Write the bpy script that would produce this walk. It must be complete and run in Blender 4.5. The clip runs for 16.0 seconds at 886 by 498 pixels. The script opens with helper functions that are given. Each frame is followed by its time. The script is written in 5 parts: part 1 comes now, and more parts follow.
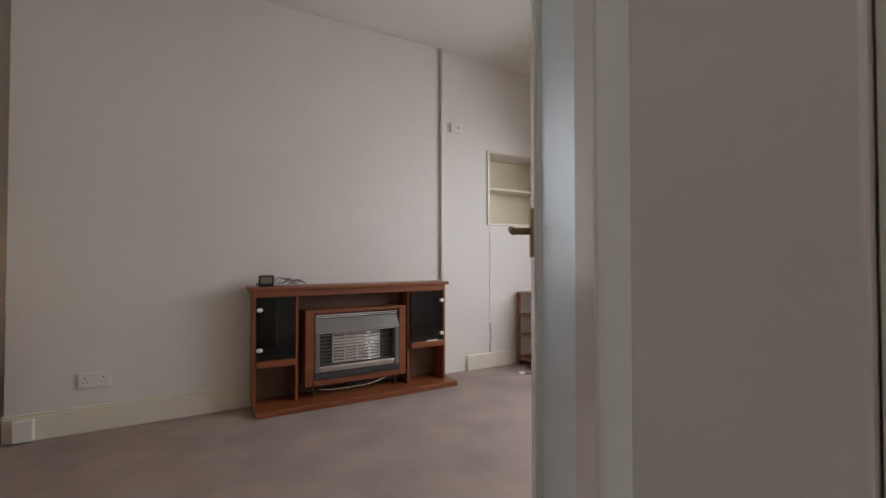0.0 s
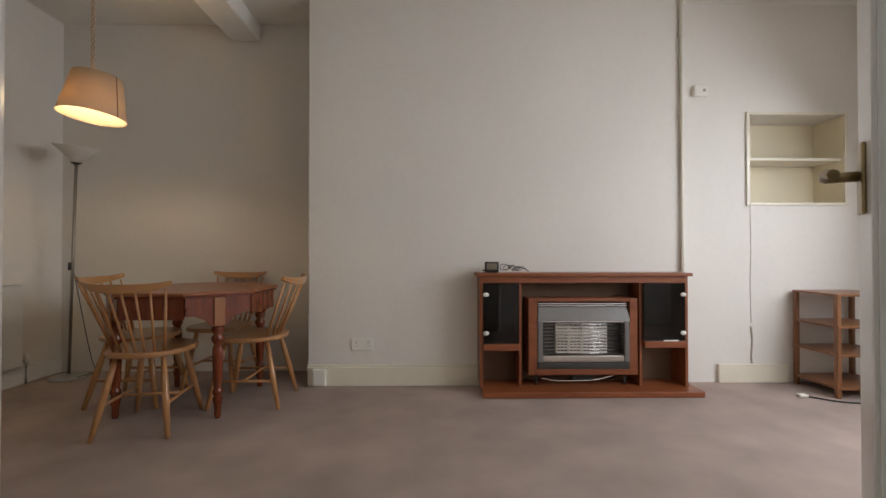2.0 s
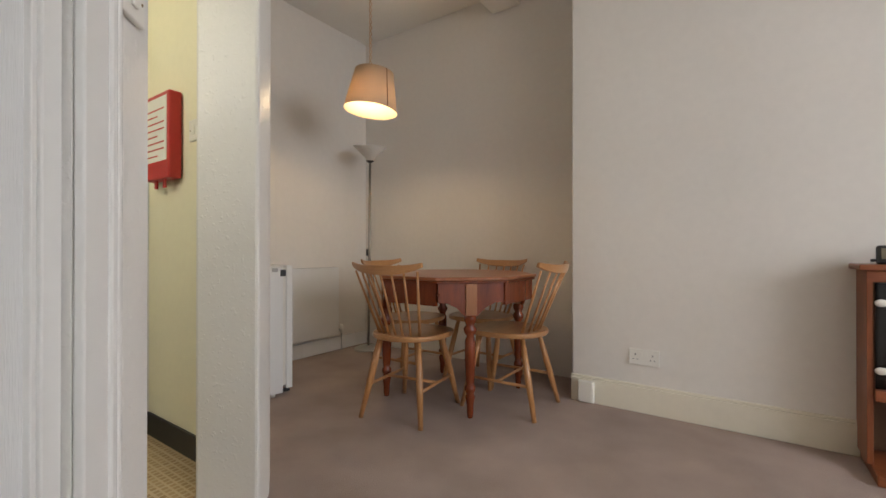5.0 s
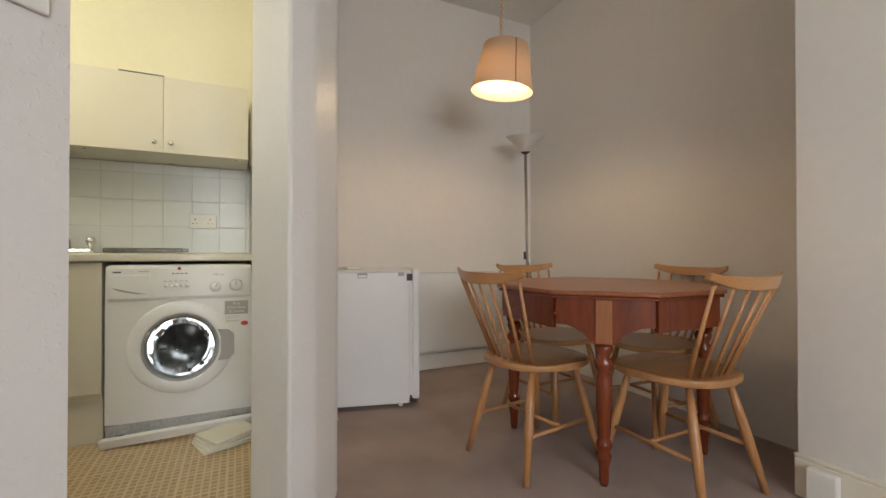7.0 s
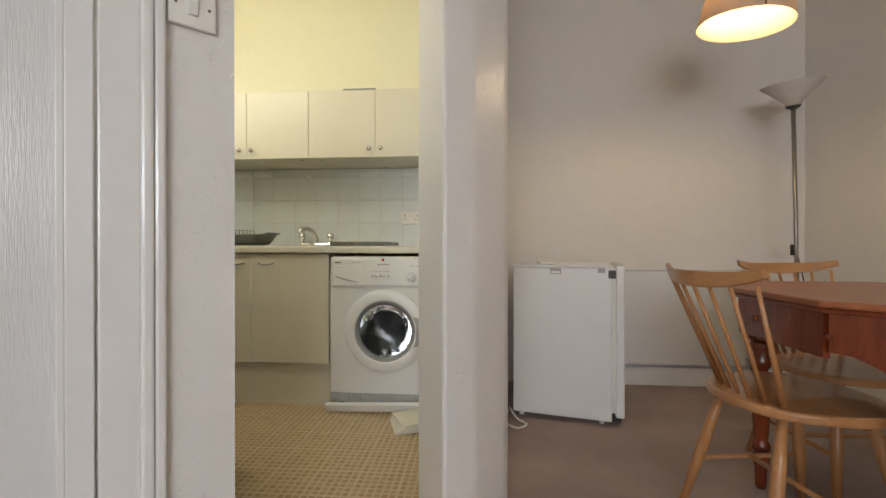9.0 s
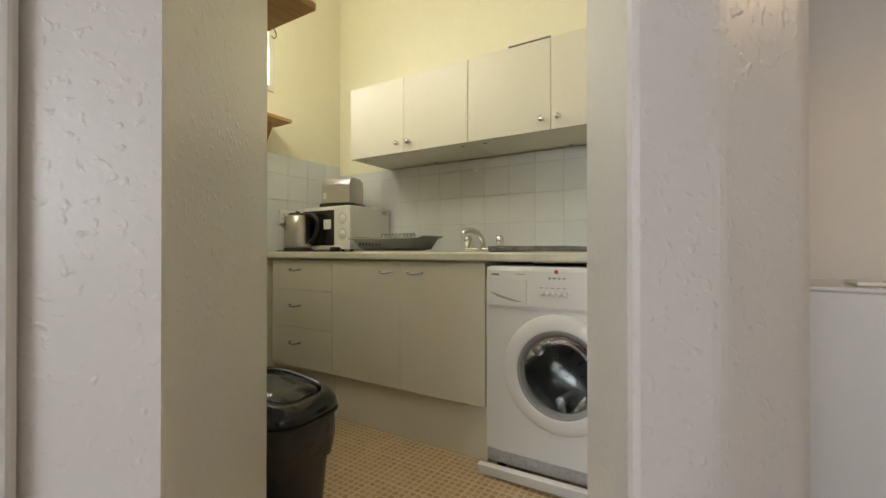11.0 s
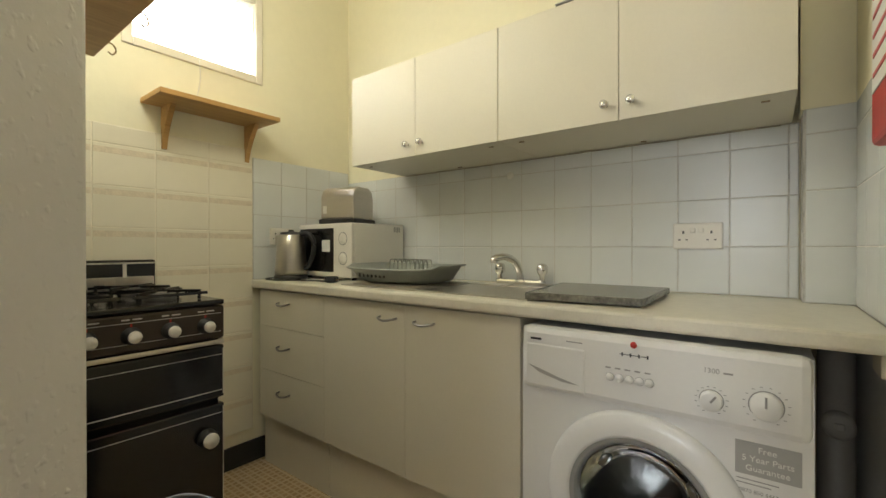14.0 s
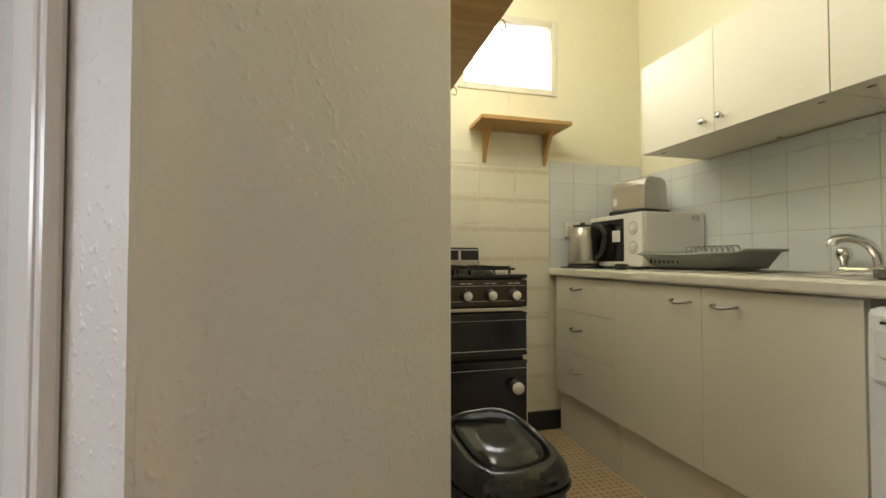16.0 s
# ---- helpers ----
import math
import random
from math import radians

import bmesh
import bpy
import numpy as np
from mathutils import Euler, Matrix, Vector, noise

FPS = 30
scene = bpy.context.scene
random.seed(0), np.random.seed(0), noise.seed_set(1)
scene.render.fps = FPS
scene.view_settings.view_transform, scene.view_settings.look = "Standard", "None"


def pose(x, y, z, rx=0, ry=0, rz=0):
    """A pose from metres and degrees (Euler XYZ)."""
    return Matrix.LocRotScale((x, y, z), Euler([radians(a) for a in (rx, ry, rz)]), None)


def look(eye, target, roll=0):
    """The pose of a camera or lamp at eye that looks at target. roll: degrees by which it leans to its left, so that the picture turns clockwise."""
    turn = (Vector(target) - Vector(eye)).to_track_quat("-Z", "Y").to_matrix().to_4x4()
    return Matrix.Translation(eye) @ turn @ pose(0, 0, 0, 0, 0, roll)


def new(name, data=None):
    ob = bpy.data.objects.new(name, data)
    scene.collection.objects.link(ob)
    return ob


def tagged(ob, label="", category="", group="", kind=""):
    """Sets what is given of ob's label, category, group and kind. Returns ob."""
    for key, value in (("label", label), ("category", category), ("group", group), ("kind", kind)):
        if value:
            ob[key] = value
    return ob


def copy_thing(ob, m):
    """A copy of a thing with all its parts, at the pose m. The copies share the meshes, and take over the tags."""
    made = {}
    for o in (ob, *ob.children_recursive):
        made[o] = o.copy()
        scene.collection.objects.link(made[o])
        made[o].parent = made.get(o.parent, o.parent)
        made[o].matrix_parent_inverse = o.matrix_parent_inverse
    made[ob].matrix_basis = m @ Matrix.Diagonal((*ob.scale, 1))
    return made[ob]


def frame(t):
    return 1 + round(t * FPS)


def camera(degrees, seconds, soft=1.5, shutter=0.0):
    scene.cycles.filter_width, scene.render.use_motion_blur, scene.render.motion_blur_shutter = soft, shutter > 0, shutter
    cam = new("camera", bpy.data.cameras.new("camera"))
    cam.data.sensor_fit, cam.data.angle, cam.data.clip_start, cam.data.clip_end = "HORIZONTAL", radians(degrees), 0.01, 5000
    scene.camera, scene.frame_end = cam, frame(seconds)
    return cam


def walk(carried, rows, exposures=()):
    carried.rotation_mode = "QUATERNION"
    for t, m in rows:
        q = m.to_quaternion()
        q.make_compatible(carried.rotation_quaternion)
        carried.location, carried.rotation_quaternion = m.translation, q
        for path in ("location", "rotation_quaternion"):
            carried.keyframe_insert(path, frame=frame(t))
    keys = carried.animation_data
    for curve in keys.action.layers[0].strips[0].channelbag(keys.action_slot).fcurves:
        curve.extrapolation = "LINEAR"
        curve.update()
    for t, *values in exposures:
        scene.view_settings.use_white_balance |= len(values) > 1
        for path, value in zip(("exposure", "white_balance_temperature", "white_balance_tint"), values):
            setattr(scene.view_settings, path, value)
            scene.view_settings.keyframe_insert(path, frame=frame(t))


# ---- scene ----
cam = camera(92.1, 16.0)
PATH = [
    (0, (0.365, 1.409, 1.042), (1.342, 3.154, 1.078), 0.0),
    (0.5, (0.372, 1.467, 1.002), (1.024, 3.357, 1.047), 0.0),
    (1, (0.368, 1.483, 0.993), (0.741, 3.448, 1.032), 0.0),
    (1.5, (0.357, 1.498, 0.983), (0.518, 3.491, 1.014), 0.0),
    (2, (0.355, 1.512, 0.975), (0.38, 3.511, 0.995), 0.0),
    (2.5, (0.376, 1.512, 0.948), (0.293, 3.51, 0.968), 0.0),
    (3, (0.356, 1.538, 0.922), (0.149, 3.527, 0.941), 0.0),
    (3.5, (0.335, 1.612, 0.888), (-0.082, 3.568, 0.912), 0.0),
    (4, (0.29, 1.777, 0.907), (-0.39, 3.658, 0.909), 0.0),
    (4.5, (0.24, 1.936, 0.894), (-0.677, 3.714, 0.895), 0.0),
    (7, (0.279, 2.795, 0.899), (-1.527, 3.655, 0.915), 0.0),
    (7.5, (0.315, 2.864, 0.891), (-1.565, 3.546, 0.909), 0.0),
    (8, (0.311, 2.902, 0.89), (-1.634, 3.368, 0.895), 0.0),
    (8.5, (0.233, 2.962, 0.875), (-1.759, 3.134, 0.878), 0.0),
    (9, (0.114, 3.027, 0.887), (-1.879, 2.866, 0.881), 0.0),
    (9.5, (-0.043, 3.057, 0.866), (-1.989, 2.597, 0.883), 0.0),
    (10, (-0.205, 3.063, 0.854), (-2.069, 2.339, 0.878), 0.0),
    (12.5, (-0.943, 2.848, 1.015), (-2.531, 1.633, 1.002), 0.0),
    (13, (-0.991, 2.806, 1.034), (-2.59, 1.604, 1.026), 0.0),
    (13.5, (-1.018, 2.781, 1.047), (-2.629, 1.596, 1.038), 0.0),
    (14.5, (-1.038, 2.813, 1.044), (-2.509, 1.458, 1.037), 0.0),
    (15, (-1.043, 2.871, 1.037), (-2.253, 1.278, 1.029), 0.0),
    (15.5, (-1.009, 2.916, 0.99), (-1.905, 1.128, 1.01), 0.0),
    (16, (-0.958, 2.923, 0.942), (-1.458, 0.987, 0.99), 0.0),
]
EXPOSURES = [(0.0, -0.72, 6500, 13), (1.0, -0.4, 6500, 11), (2.0, -0.25, 6500, 10), (3.0, -0.12, 6500, 10), (4.5, 0.15, 6500, 10), (7.0, 0.3, 6500, 10), (10.0, 0.12, 6500, 10), (12.5, 0.08, 6500, 10), (15.0, 0.14, 6500, 10), (16.0, 0.32, 6500, 10)]
walk(cam, [(t, look(eye, target, roll)) for t, eye, target, roll in PATH], EXPOSURES)

# ---- world and light ----
world = bpy.data.worlds.new("world")
scene.world = world
world.use_nodes = True
wn = world.node_tree
sky = wn.nodes.new("ShaderNodeTexSky")
sky.sky_type = "NISHITA"
sky.sun_disc = False
sky.sun_elevation, sky.sun_rotation = radians(38), radians(100)
wn.links.new(sky.outputs[0], wn.nodes["Background"].inputs[0])
wn.nodes["Background"].inputs[1].default_value = 0.12


def lamp(name, kind, m, energy, color, **more):
    data = bpy.data.lights.new(name, kind)
    data.energy, data.color = energy, color
    for key, value in more.items():
        if key == "size":
            data.size = value
        if key == "size_y":
            data.shape, data.size_y = "RECTANGLE", value
        if key == "radius":
            data.shadow_soft_size = value
    ob = new(name, data)
    ob.matrix_world = m
    return ob


# daylight in the openings of the living-room window and the small kitchen window
lamp("daylight_living_room", "AREA", look((3.58, 2.9, 1.6), (1.9, 2.95, 0.45)), 62, (0.89, 0.945, 1.03), size=2.1, size_y=1.25)
lamp("daylight_kitchen", "AREA", look((-1.85, 0.79, 2.02), (-1.8, 1.8, 0.9)), 4, (0.97, 0.98, 1.0), size=0.48, size_y=0.34)
# bulb of the pendant over the table
lamp("pendant_light", "POINT", pose(-1.74, 4.12, 1.86), 7, (1.0, 0.74, 0.42), radius=0.035)
# added fill in mid-air, no fitting: evens out the kitchen units and tiles
lamp("kitchen_fill", "POINT", pose(-1.42, 1.55, 2.12), 14.5, (0.97, 0.965, 0.83), radius=0.2)
# added fill behind the doorway, an unseen source without a fixture
lamp("hall_fill", "POINT", pose(0.6, 0.3, 2.4), 6, (1.0, 0.85, 0.7), radius=0.1)


# ---- materials ----
def mat(name, color, rough=0.6, metal=0.0, vary=0.12, scale=6.0, grain=80.0, bump=0.1, depth=0.002, stretch=(1, 1, 1), spec=0.5, random=0.0, coat=0.0):
    m = bpy.data.materials.new(name)
    m.use_nodes = True
    t = m.node_tree
    b = t.nodes["Principled BSDF"]
    b.inputs["Roughness"].default_value, b.inputs["Metallic"].default_value = rough, metal
    b.inputs["Specular IOR Level"].default_value, b.inputs["Coat Weight"].default_value = spec, coat
    co = t.nodes.new("ShaderNodeTexCoord")
    mp = t.nodes.new("ShaderNodeMapping")
    mp.inputs["Scale"].default_value = stretch
    t.links.new(co.outputs["Object"], mp.inputs[0])
    n1, n2 = t.nodes.new("ShaderNodeTexNoise"), t.nodes.new("ShaderNodeTexNoise")
    for n, sc, de in ((n1, scale, 4), (n2, grain, 3)):
        n.inputs["Scale"].default_value, n.inputs["Detail"].default_value = sc, de
        t.links.new(mp.outputs[0], n.inputs["Vector"])
    add = t.nodes.new("ShaderNodeMix")
    add.data_type = "FLOAT"
    add.inputs[0].default_value = 0.4
    t.links.new(n1.outputs[0], add.inputs[2])
    t.links.new(n2.outputs[0], add.inputs[3])
    ramp = t.nodes.new("ShaderNodeValToRGB")
    ramp.color_ramp.elements[0].position, ramp.color_ramp.elements[1].position = 0.3, 0.7
    ramp.color_ramp.elements[0].color = (*[c * (1 - vary) for c in color], 1)
    ramp.color_ramp.elements[1].color = (*[min(1, c * (1 + vary)) for c in color], 1)
    t.links.new(add.outputs[0], ramp.inputs[0])
    last = ramp.outputs[0]
    if random:
        info = t.nodes.new("ShaderNodeObjectInfo")
        hsv = t.nodes.new("ShaderNodeHueSaturation")
        mr = t.nodes.new("ShaderNodeMapRange")
        mr.inputs[3].default_value, mr.inputs[4].default_value = 1 - random, 1 + random
        t.links.new(info.outputs["Random"], mr.inputs[0])
        t.links.new(mr.outputs[0], hsv.inputs["Value"])
        t.links.new(last, hsv.inputs["Color"])
        last = hsv.outputs[0]
    t.links.new(last, b.inputs["Base Color"])
    if bump:
        bp = t.nodes.new("ShaderNodeBump")
        bp.inputs["Strength"].default_value, bp.inputs["Distance"].default_value = bump, depth
        t.links.new(n2.outputs[0], bp.inputs["Height"])
        t.links.new(bp.outputs[0], b.inputs["Normal"])
    return m


def wood(name, dark, light, axis="Z", rough=0.4, scale=7.0, coat=0.1):
    m = mat(name, light, rough, coat=coat)
    t = m.node_tree
    ramp = next(n for n in t.nodes if n.bl_idname == "ShaderNodeValToRGB")
    ramp.color_ramp.elements[0].color, ramp.color_ramp.elements[1].color = (*dark, 1), (*light, 1)
    mp = next(n for n in t.nodes if n.bl_idname == "ShaderNodeMapping")
    mp.inputs["Scale"].default_value = {"X": (0.6, 7, 7), "Y": (7, 0.6, 7), "Z": (7, 7, 0.6)}[axis]
    n1, n2 = [n for n in t.nodes if n.bl_idname == "ShaderNodeTexNoise"]
    n1.inputs["Scale"].default_value, n1.inputs["Distortion"].default_value = scale * 0.5, 1.0
    n2.inputs["Scale"].default_value = scale * 4
    return m


WALL = mat("cream_wall_paint", (0.76, 0.715, 0.655), 0.75, vary=0.035, scale=1.3, grain=26, bump=0.25, depth=0.003)
ROUGHWALL = mat("cream_rough_plaster_paint", (0.76, 0.732, 0.685), 0.36, vary=0.03, scale=3, grain=60, bump=0.2, depth=0.003)


def lumpy(m, scale, depth, low=0.56, high=0.68, stretch=(1, 1, 1)):
    """Adds scattered raised lumps, as of thick paint over coarse plaster."""
    t = m.node_tree
    bp = next(n for n in t.nodes if n.bl_idname == "ShaderNodeBump")
    co, mp, n, mr, b2 = [t.nodes.new("ShaderNode" + k) for k in ("TexCoord", "Mapping", "TexNoise", "MapRange", "Bump")]
    mp.inputs["Scale"].default_value = stretch
    n.inputs["Scale"].default_value, n.inputs["Detail"].default_value = scale, 1.5
    mr.interpolation_type = "SMOOTHSTEP"
    mr.inputs[1].default_value, mr.inputs[2].default_value = low, high
    b2.inputs["Strength"].default_value, b2.inputs["Distance"].default_value = 0.8, depth
    t.links.new(co.outputs["Object"], mp.inputs[0])
    t.links.new(mp.outputs[0], n.inputs["Vector"])
    t.links.new(n.outputs[0], mr.inputs[0])
    t.links.new(mr.outputs[0], b2.inputs["Height"])
    t.links.new(bp.outputs[0], b2.inputs["Normal"])
    t.links.new(b2.outputs[0], t.nodes["Principled BSDF"].inputs["Normal"])
    return m


lumpy(ROUGHWALL, 70, 0.0013, 0.56, 0.78)
YELLOW = mat("pale_yellow_wall_paint", (0.82, 0.77, 0.575), 0.7, vary=0.03, scale=1.5, grain=30, bump=0.2, depth=0.002)
CEIL = mat("white_ceiling_paint", (0.8, 0.77, 0.71), 0.8, vary=0.03, scale=2, grain=60, bump=0.1)
GLOSS = mat("cream_gloss_paint", (0.78, 0.72, 0.59), 0.25, vary=0.04, scale=5, grain=25, bump=0.15, depth=0.002)
WHITEGLOSS = mat("white_gloss_paint", (0.8, 0.782, 0.745), 0.2, vary=0.03, scale=5, grain=25, bump=0.15, depth=0.002)
CARPET = mat("brown_pile_carpet", (0.40, 0.315, 0.275), 0.95, vary=0.24, scale=2.6, grain=230, bump=0.9, depth=0.004, spec=0.1)
TEAK = wood("teak_veneer", (0.165, 0.042, 0.013), (0.30, 0.09, 0.028), "X")
TEAKV = wood("teak_veneer_upright", (0.165, 0.042, 0.013), (0.30, 0.09, 0.028), "Z")
MAHOGANY = wood("mahogany_stain", (0.11, 0.018, 0.005), (0.25, 0.05, 0.0135), "Z", 0.25, coat=0.25)
MAHTOP = wood("mahogany_tabletop", (0.24, 0.07, 0.024), (0.38, 0.13, 0.046), "X", 0.3, coat=0.15)
ORANGEWOOD = wood("golden_stained_wood", (0.27, 0.095, 0.03), (0.40, 0.16, 0.055), "Z", 0.3, coat=0.3)
BEECH = wood("lacquered_beech", (0.39, 0.17, 0.06), (0.55, 0.28, 0.108), "Z", 0.35, coat=0.2)
BEECHX = wood("lacquered_beech_flat", (0.37, 0.165, 0.058), (0.53, 0.27, 0.105), "X", 0.3, coat=0.45)
PINE = wood("varnished_pine", (0.43, 0.24, 0.075), (0.61, 0.375, 0.14), "X", 0.45)
DARKWOOD = wood("stained_softwood", (0.17, 0.065, 0.024), (0.29, 0.125, 0.05), "Z", 0.4)
CHROME = mat("chrome", (0.75, 0.74, 0.72), 0.12, 1.0, vary=0.03, bump=0.0)
STEEL = mat("brushed_steel", (0.56, 0.53, 0.48), 0.3, 1.0, vary=0.08, scale=3, grain=60, bump=0.05, stretch=(1, 1, 12))
SATIN = mat("satin_steel", (0.36, 0.345, 0.32), 0.28, 1.0, vary=0.05, bump=0.0)
BRASS = mat("aged_brass", (0.30, 0.22, 0.11), 0.35, 1.0, vary=0.2, bump=0.05)
BLACK = mat("black_enamel", (0.010, 0.0095, 0.009), 0.15, vary=0.2, bump=0.02)
BLACKP = mat("black_plastic", (0.02, 0.02, 0.02), 0.4, vary=0.2, bump=0.05)
BINBLACK = mat("dark_bin_liner", (0.028, 0.027, 0.022), 0.3, vary=0.3, scale=9, grain=25, bump=0.5, depth=0.012)
WHITE = mat("white_enamel", (0.80, 0.79, 0.76), 0.28, vary=0.02, bump=0.02)
WHITEP = mat("white_plastic", (0.80, 0.77, 0.70), 0.4, vary=0.03, bump=0.02)
CREAMP = mat("ivory_laminate", (0.74, 0.69, 0.56), 0.42, vary=0.025, scale=3, grain=120, bump=0.03)
WORKTOP = mat("cream_worktop", (0.72, 0.68, 0.56), 0.35, vary=0.07, scale=30, grain=160, bump=0.03)
GREY = mat("grey_enamel", (0.20, 0.19, 0.18), 0.35, 0.3, vary=0.05, bump=0.02)
DARKGREY = mat("dark_grey_metal", (0.06, 0.056, 0.052), 0.4, 0.3, vary=0.1, bump=0.02)
CERAMIC = mat("white_fire_clay", (0.72, 0.66, 0.58), 0.8, vary=0.08, bump=0.2)
RACKGREY = mat("grey_green_plastic", (0.30, 0.315, 0.275), 0.4, vary=0.06, bump=0.05)
GRANITE = mat("dark_granite", (0.16, 0.155, 0.13), 0.25, vary=0.6, scale=50, grain=180, bump=0.0)
TILEW = mat("white_glazed_tile", (0.71, 0.725, 0.70), 0.27, vary=0.03, scale=4, grain=9, bump=0.12, depth=0.003, random=0.025)
TILEC = mat("cream_glazed_tile", (0.80, 0.745, 0.60), 0.2, vary=0.03, scale=5, grain=9, bump=0.1, depth=0.003, random=0.03)
TILEB = mat("beige_tile_border", (0.72, 0.63, 0.48), 0.25, vary=0.16, scale=60, grain=140, bump=0.2)
GROUT = mat("grey_grout", (0.60, 0.58, 0.53), 0.9, vary=0.2, scale=12)
GROUTC = mat("cream_grout", (0.80, 0.735, 0.58), 0.9, vary=0.12, scale=12)
DRUM = mat("drum_steel", (0.24, 0.238, 0.23), 0.3, 1.0, vary=0.3, scale=20, grain=14, bump=0.5, depth=0.02)
PAPER = mat("white_paper", (0.80, 0.79, 0.74), 0.8, vary=0.03)
GREYLABEL = mat("grey_label", (0.40, 0.39, 0.37), 0.6, vary=0.05)
RED = mat("red_plastic", (0.52, 0.03, 0.025), 0.4, vary=0.08)
INK = mat("black_print", (0.03, 0.03, 0.03), 0.6, vary=0.1)
GREYINK = mat("grey_print", (0.33, 0.32, 0.30), 0.6, vary=0.1)
CLOTH = mat("cream_folded_cloth", (0.76, 0.72, 0.60), 0.9, vary=0.06, grain=200, bump=0.5)
PIPEGREY = mat("grey_plastic_pipe", (0.30, 0.28, 0.24), 0.5, vary=0.1)
SILVER = mat("satin_aluminium", (0.68, 0.65, 0.60), 0.35, 0.15, vary=0.05, bump=0.0)
RUBBER = mat("grey_rubber", (0.22, 0.22, 0.21), 0.6, vary=0.1)
DUST = mat("grey_dusty_plastic", (0.45, 0.45, 0.44), 0.7, vary=0.25, scale=20)


def glassy(name, color, rough, bump=0.0, scale=(1, 1, 1), tint=1.0):
    m = bpy.data.materials.new(name)
    m.use_nodes = True
    t = m.node_tree
    b = t.nodes["Principled BSDF"]
    b.inputs["Base Color"].default_value = (*color, 1)
    b.inputs["Transmission Weight"].default_value = tint
    b.inputs["Roughness"].default_value, b.inputs["IOR"].default_value = rough, 1.45
    if bump:
        co, mp, n, bp = [t.nodes.new("ShaderNode" + k) for k in ("TexCoord", "Mapping", "TexNoise", "Bump")]
        mp.inputs["Scale"].default_value = scale
        n.inputs["Scale"].default_value, n.inputs["Detail"].default_value = 14, 3
        bp.inputs["Strength"].default_value, bp.inputs["Distance"].default_value = bump, 0.01
        t.links.new(co.outputs["Object"], mp.inputs[0])
        t.links.new(mp.outputs[0], n.inputs["Vector"])
        t.links.new(n.outputs[0], bp.inputs["Height"])
        t.links.new(bp.outputs[0], b.inputs["Normal"])
    return m


WOVEN = glassy("woven_pattern_glass", (0.86, 0.86, 0.84), 0.12, 0.2, (30, 30, 2.2), 0.12)


def banded(m, pitch):
    """Level ridges across a patterned pane, with wavering edges."""
    t = m.node_tree
    old = next(n for n in t.nodes if n.bl_idname == "ShaderNodeBump")
    co, wave, bp = [t.nodes.new("ShaderNode" + k) for k in ("TexCoord", "TexWave", "Bump")]
    wave.bands_direction = "Z"
    wave.inputs["Scale"].default_value, wave.inputs["Distortion"].default_value = 0.314 / pitch, 2.5
    wave.inputs["Detail"].default_value, wave.inputs["Detail Scale"].default_value = 2.0, 3.0
    bp.inputs["Strength"].default_value, bp.inputs["Distance"].default_value = 0.1, 0.004
    t.links.new(co.outputs["Object"], wave.inputs["Vector"])
    t.links.new(wave.outputs["Fac"], bp.inputs["Height"])
    t.links.new(old.outputs[0], bp.inputs["Normal"])
    t.links.new(bp.outputs[0], t.nodes["Principled BSDF"].inputs["Normal"])


banded(WOVEN, 0.045)
REEDED = glassy("obscured_glass", (0.82, 0.89, 0.92), 0.3, 0.2, (9, 9, 4), 0.65)
SMOKED = glassy("smoked_glass", (0.10, 0.09, 0.08), 0.03)
BOWLGLASS = glassy("dark_door_glass", (0.62, 0.64, 0.64), 0.03)
BOWLGLASS.node_tree.nodes["Principled BSDF"].inputs["IOR"].default_value = 1.16
CLEAR = glassy("clear_glass", (0.9, 0.92, 0.92), 0.02)


def emissive(name, color, strength):
    m = bpy.data.materials.new(name)
    m.use_nodes = True
    b = m.node_tree.nodes["Principled BSDF"]
    b.inputs["Base Color"].default_value = (*color, 1)
    b.inputs["Emission Color"].default_value, b.inputs["Emission Strength"].default_value = (*color, 1), strength
    return m


SKYGLOW = emissive("overcast_sky", (1.0, 1.0, 1.0), 2.5)
BULB = emissive("lit_bulb", (1.0, 0.82, 0.5), 12)


def shade_material():
    m = bpy.data.materials.new("beige_fabric_shade")
    m.use_nodes = True
    t = m.node_tree
    out = t.nodes["Material Output"]
    d, tr, mx, w, co, bp = [t.nodes.new("ShaderNode" + k) for k in ("BsdfDiffuse", "BsdfTranslucent", "MixShader", "TexNoise", "TexCoord", "Bump")]
    d.inputs[0].default_value, tr.inputs[0].default_value = (0.58, 0.47, 0.36, 1), (0.60, 0.46, 0.32, 1)
    mx.inputs[0].default_value = 0.3
    w.inputs["Scale"].default_value = 120
    bp.inputs["Strength"].default_value, bp.inputs["Distance"].default_value = 0.3, 0.002
    t.links.new(co.outputs["Object"], w.inputs["Vector"])
    t.links.new(w.outputs[0], bp.inputs["Height"])
    t.links.new(bp.outputs[0], d.inputs["Normal"])
    t.links.new(d.outputs[0], mx.inputs[1])
    t.links.new(tr.outputs[0], mx.inputs[2])
    t.links.new(mx.outputs[0], out.inputs[0])
    return m


SHADE = shade_material()


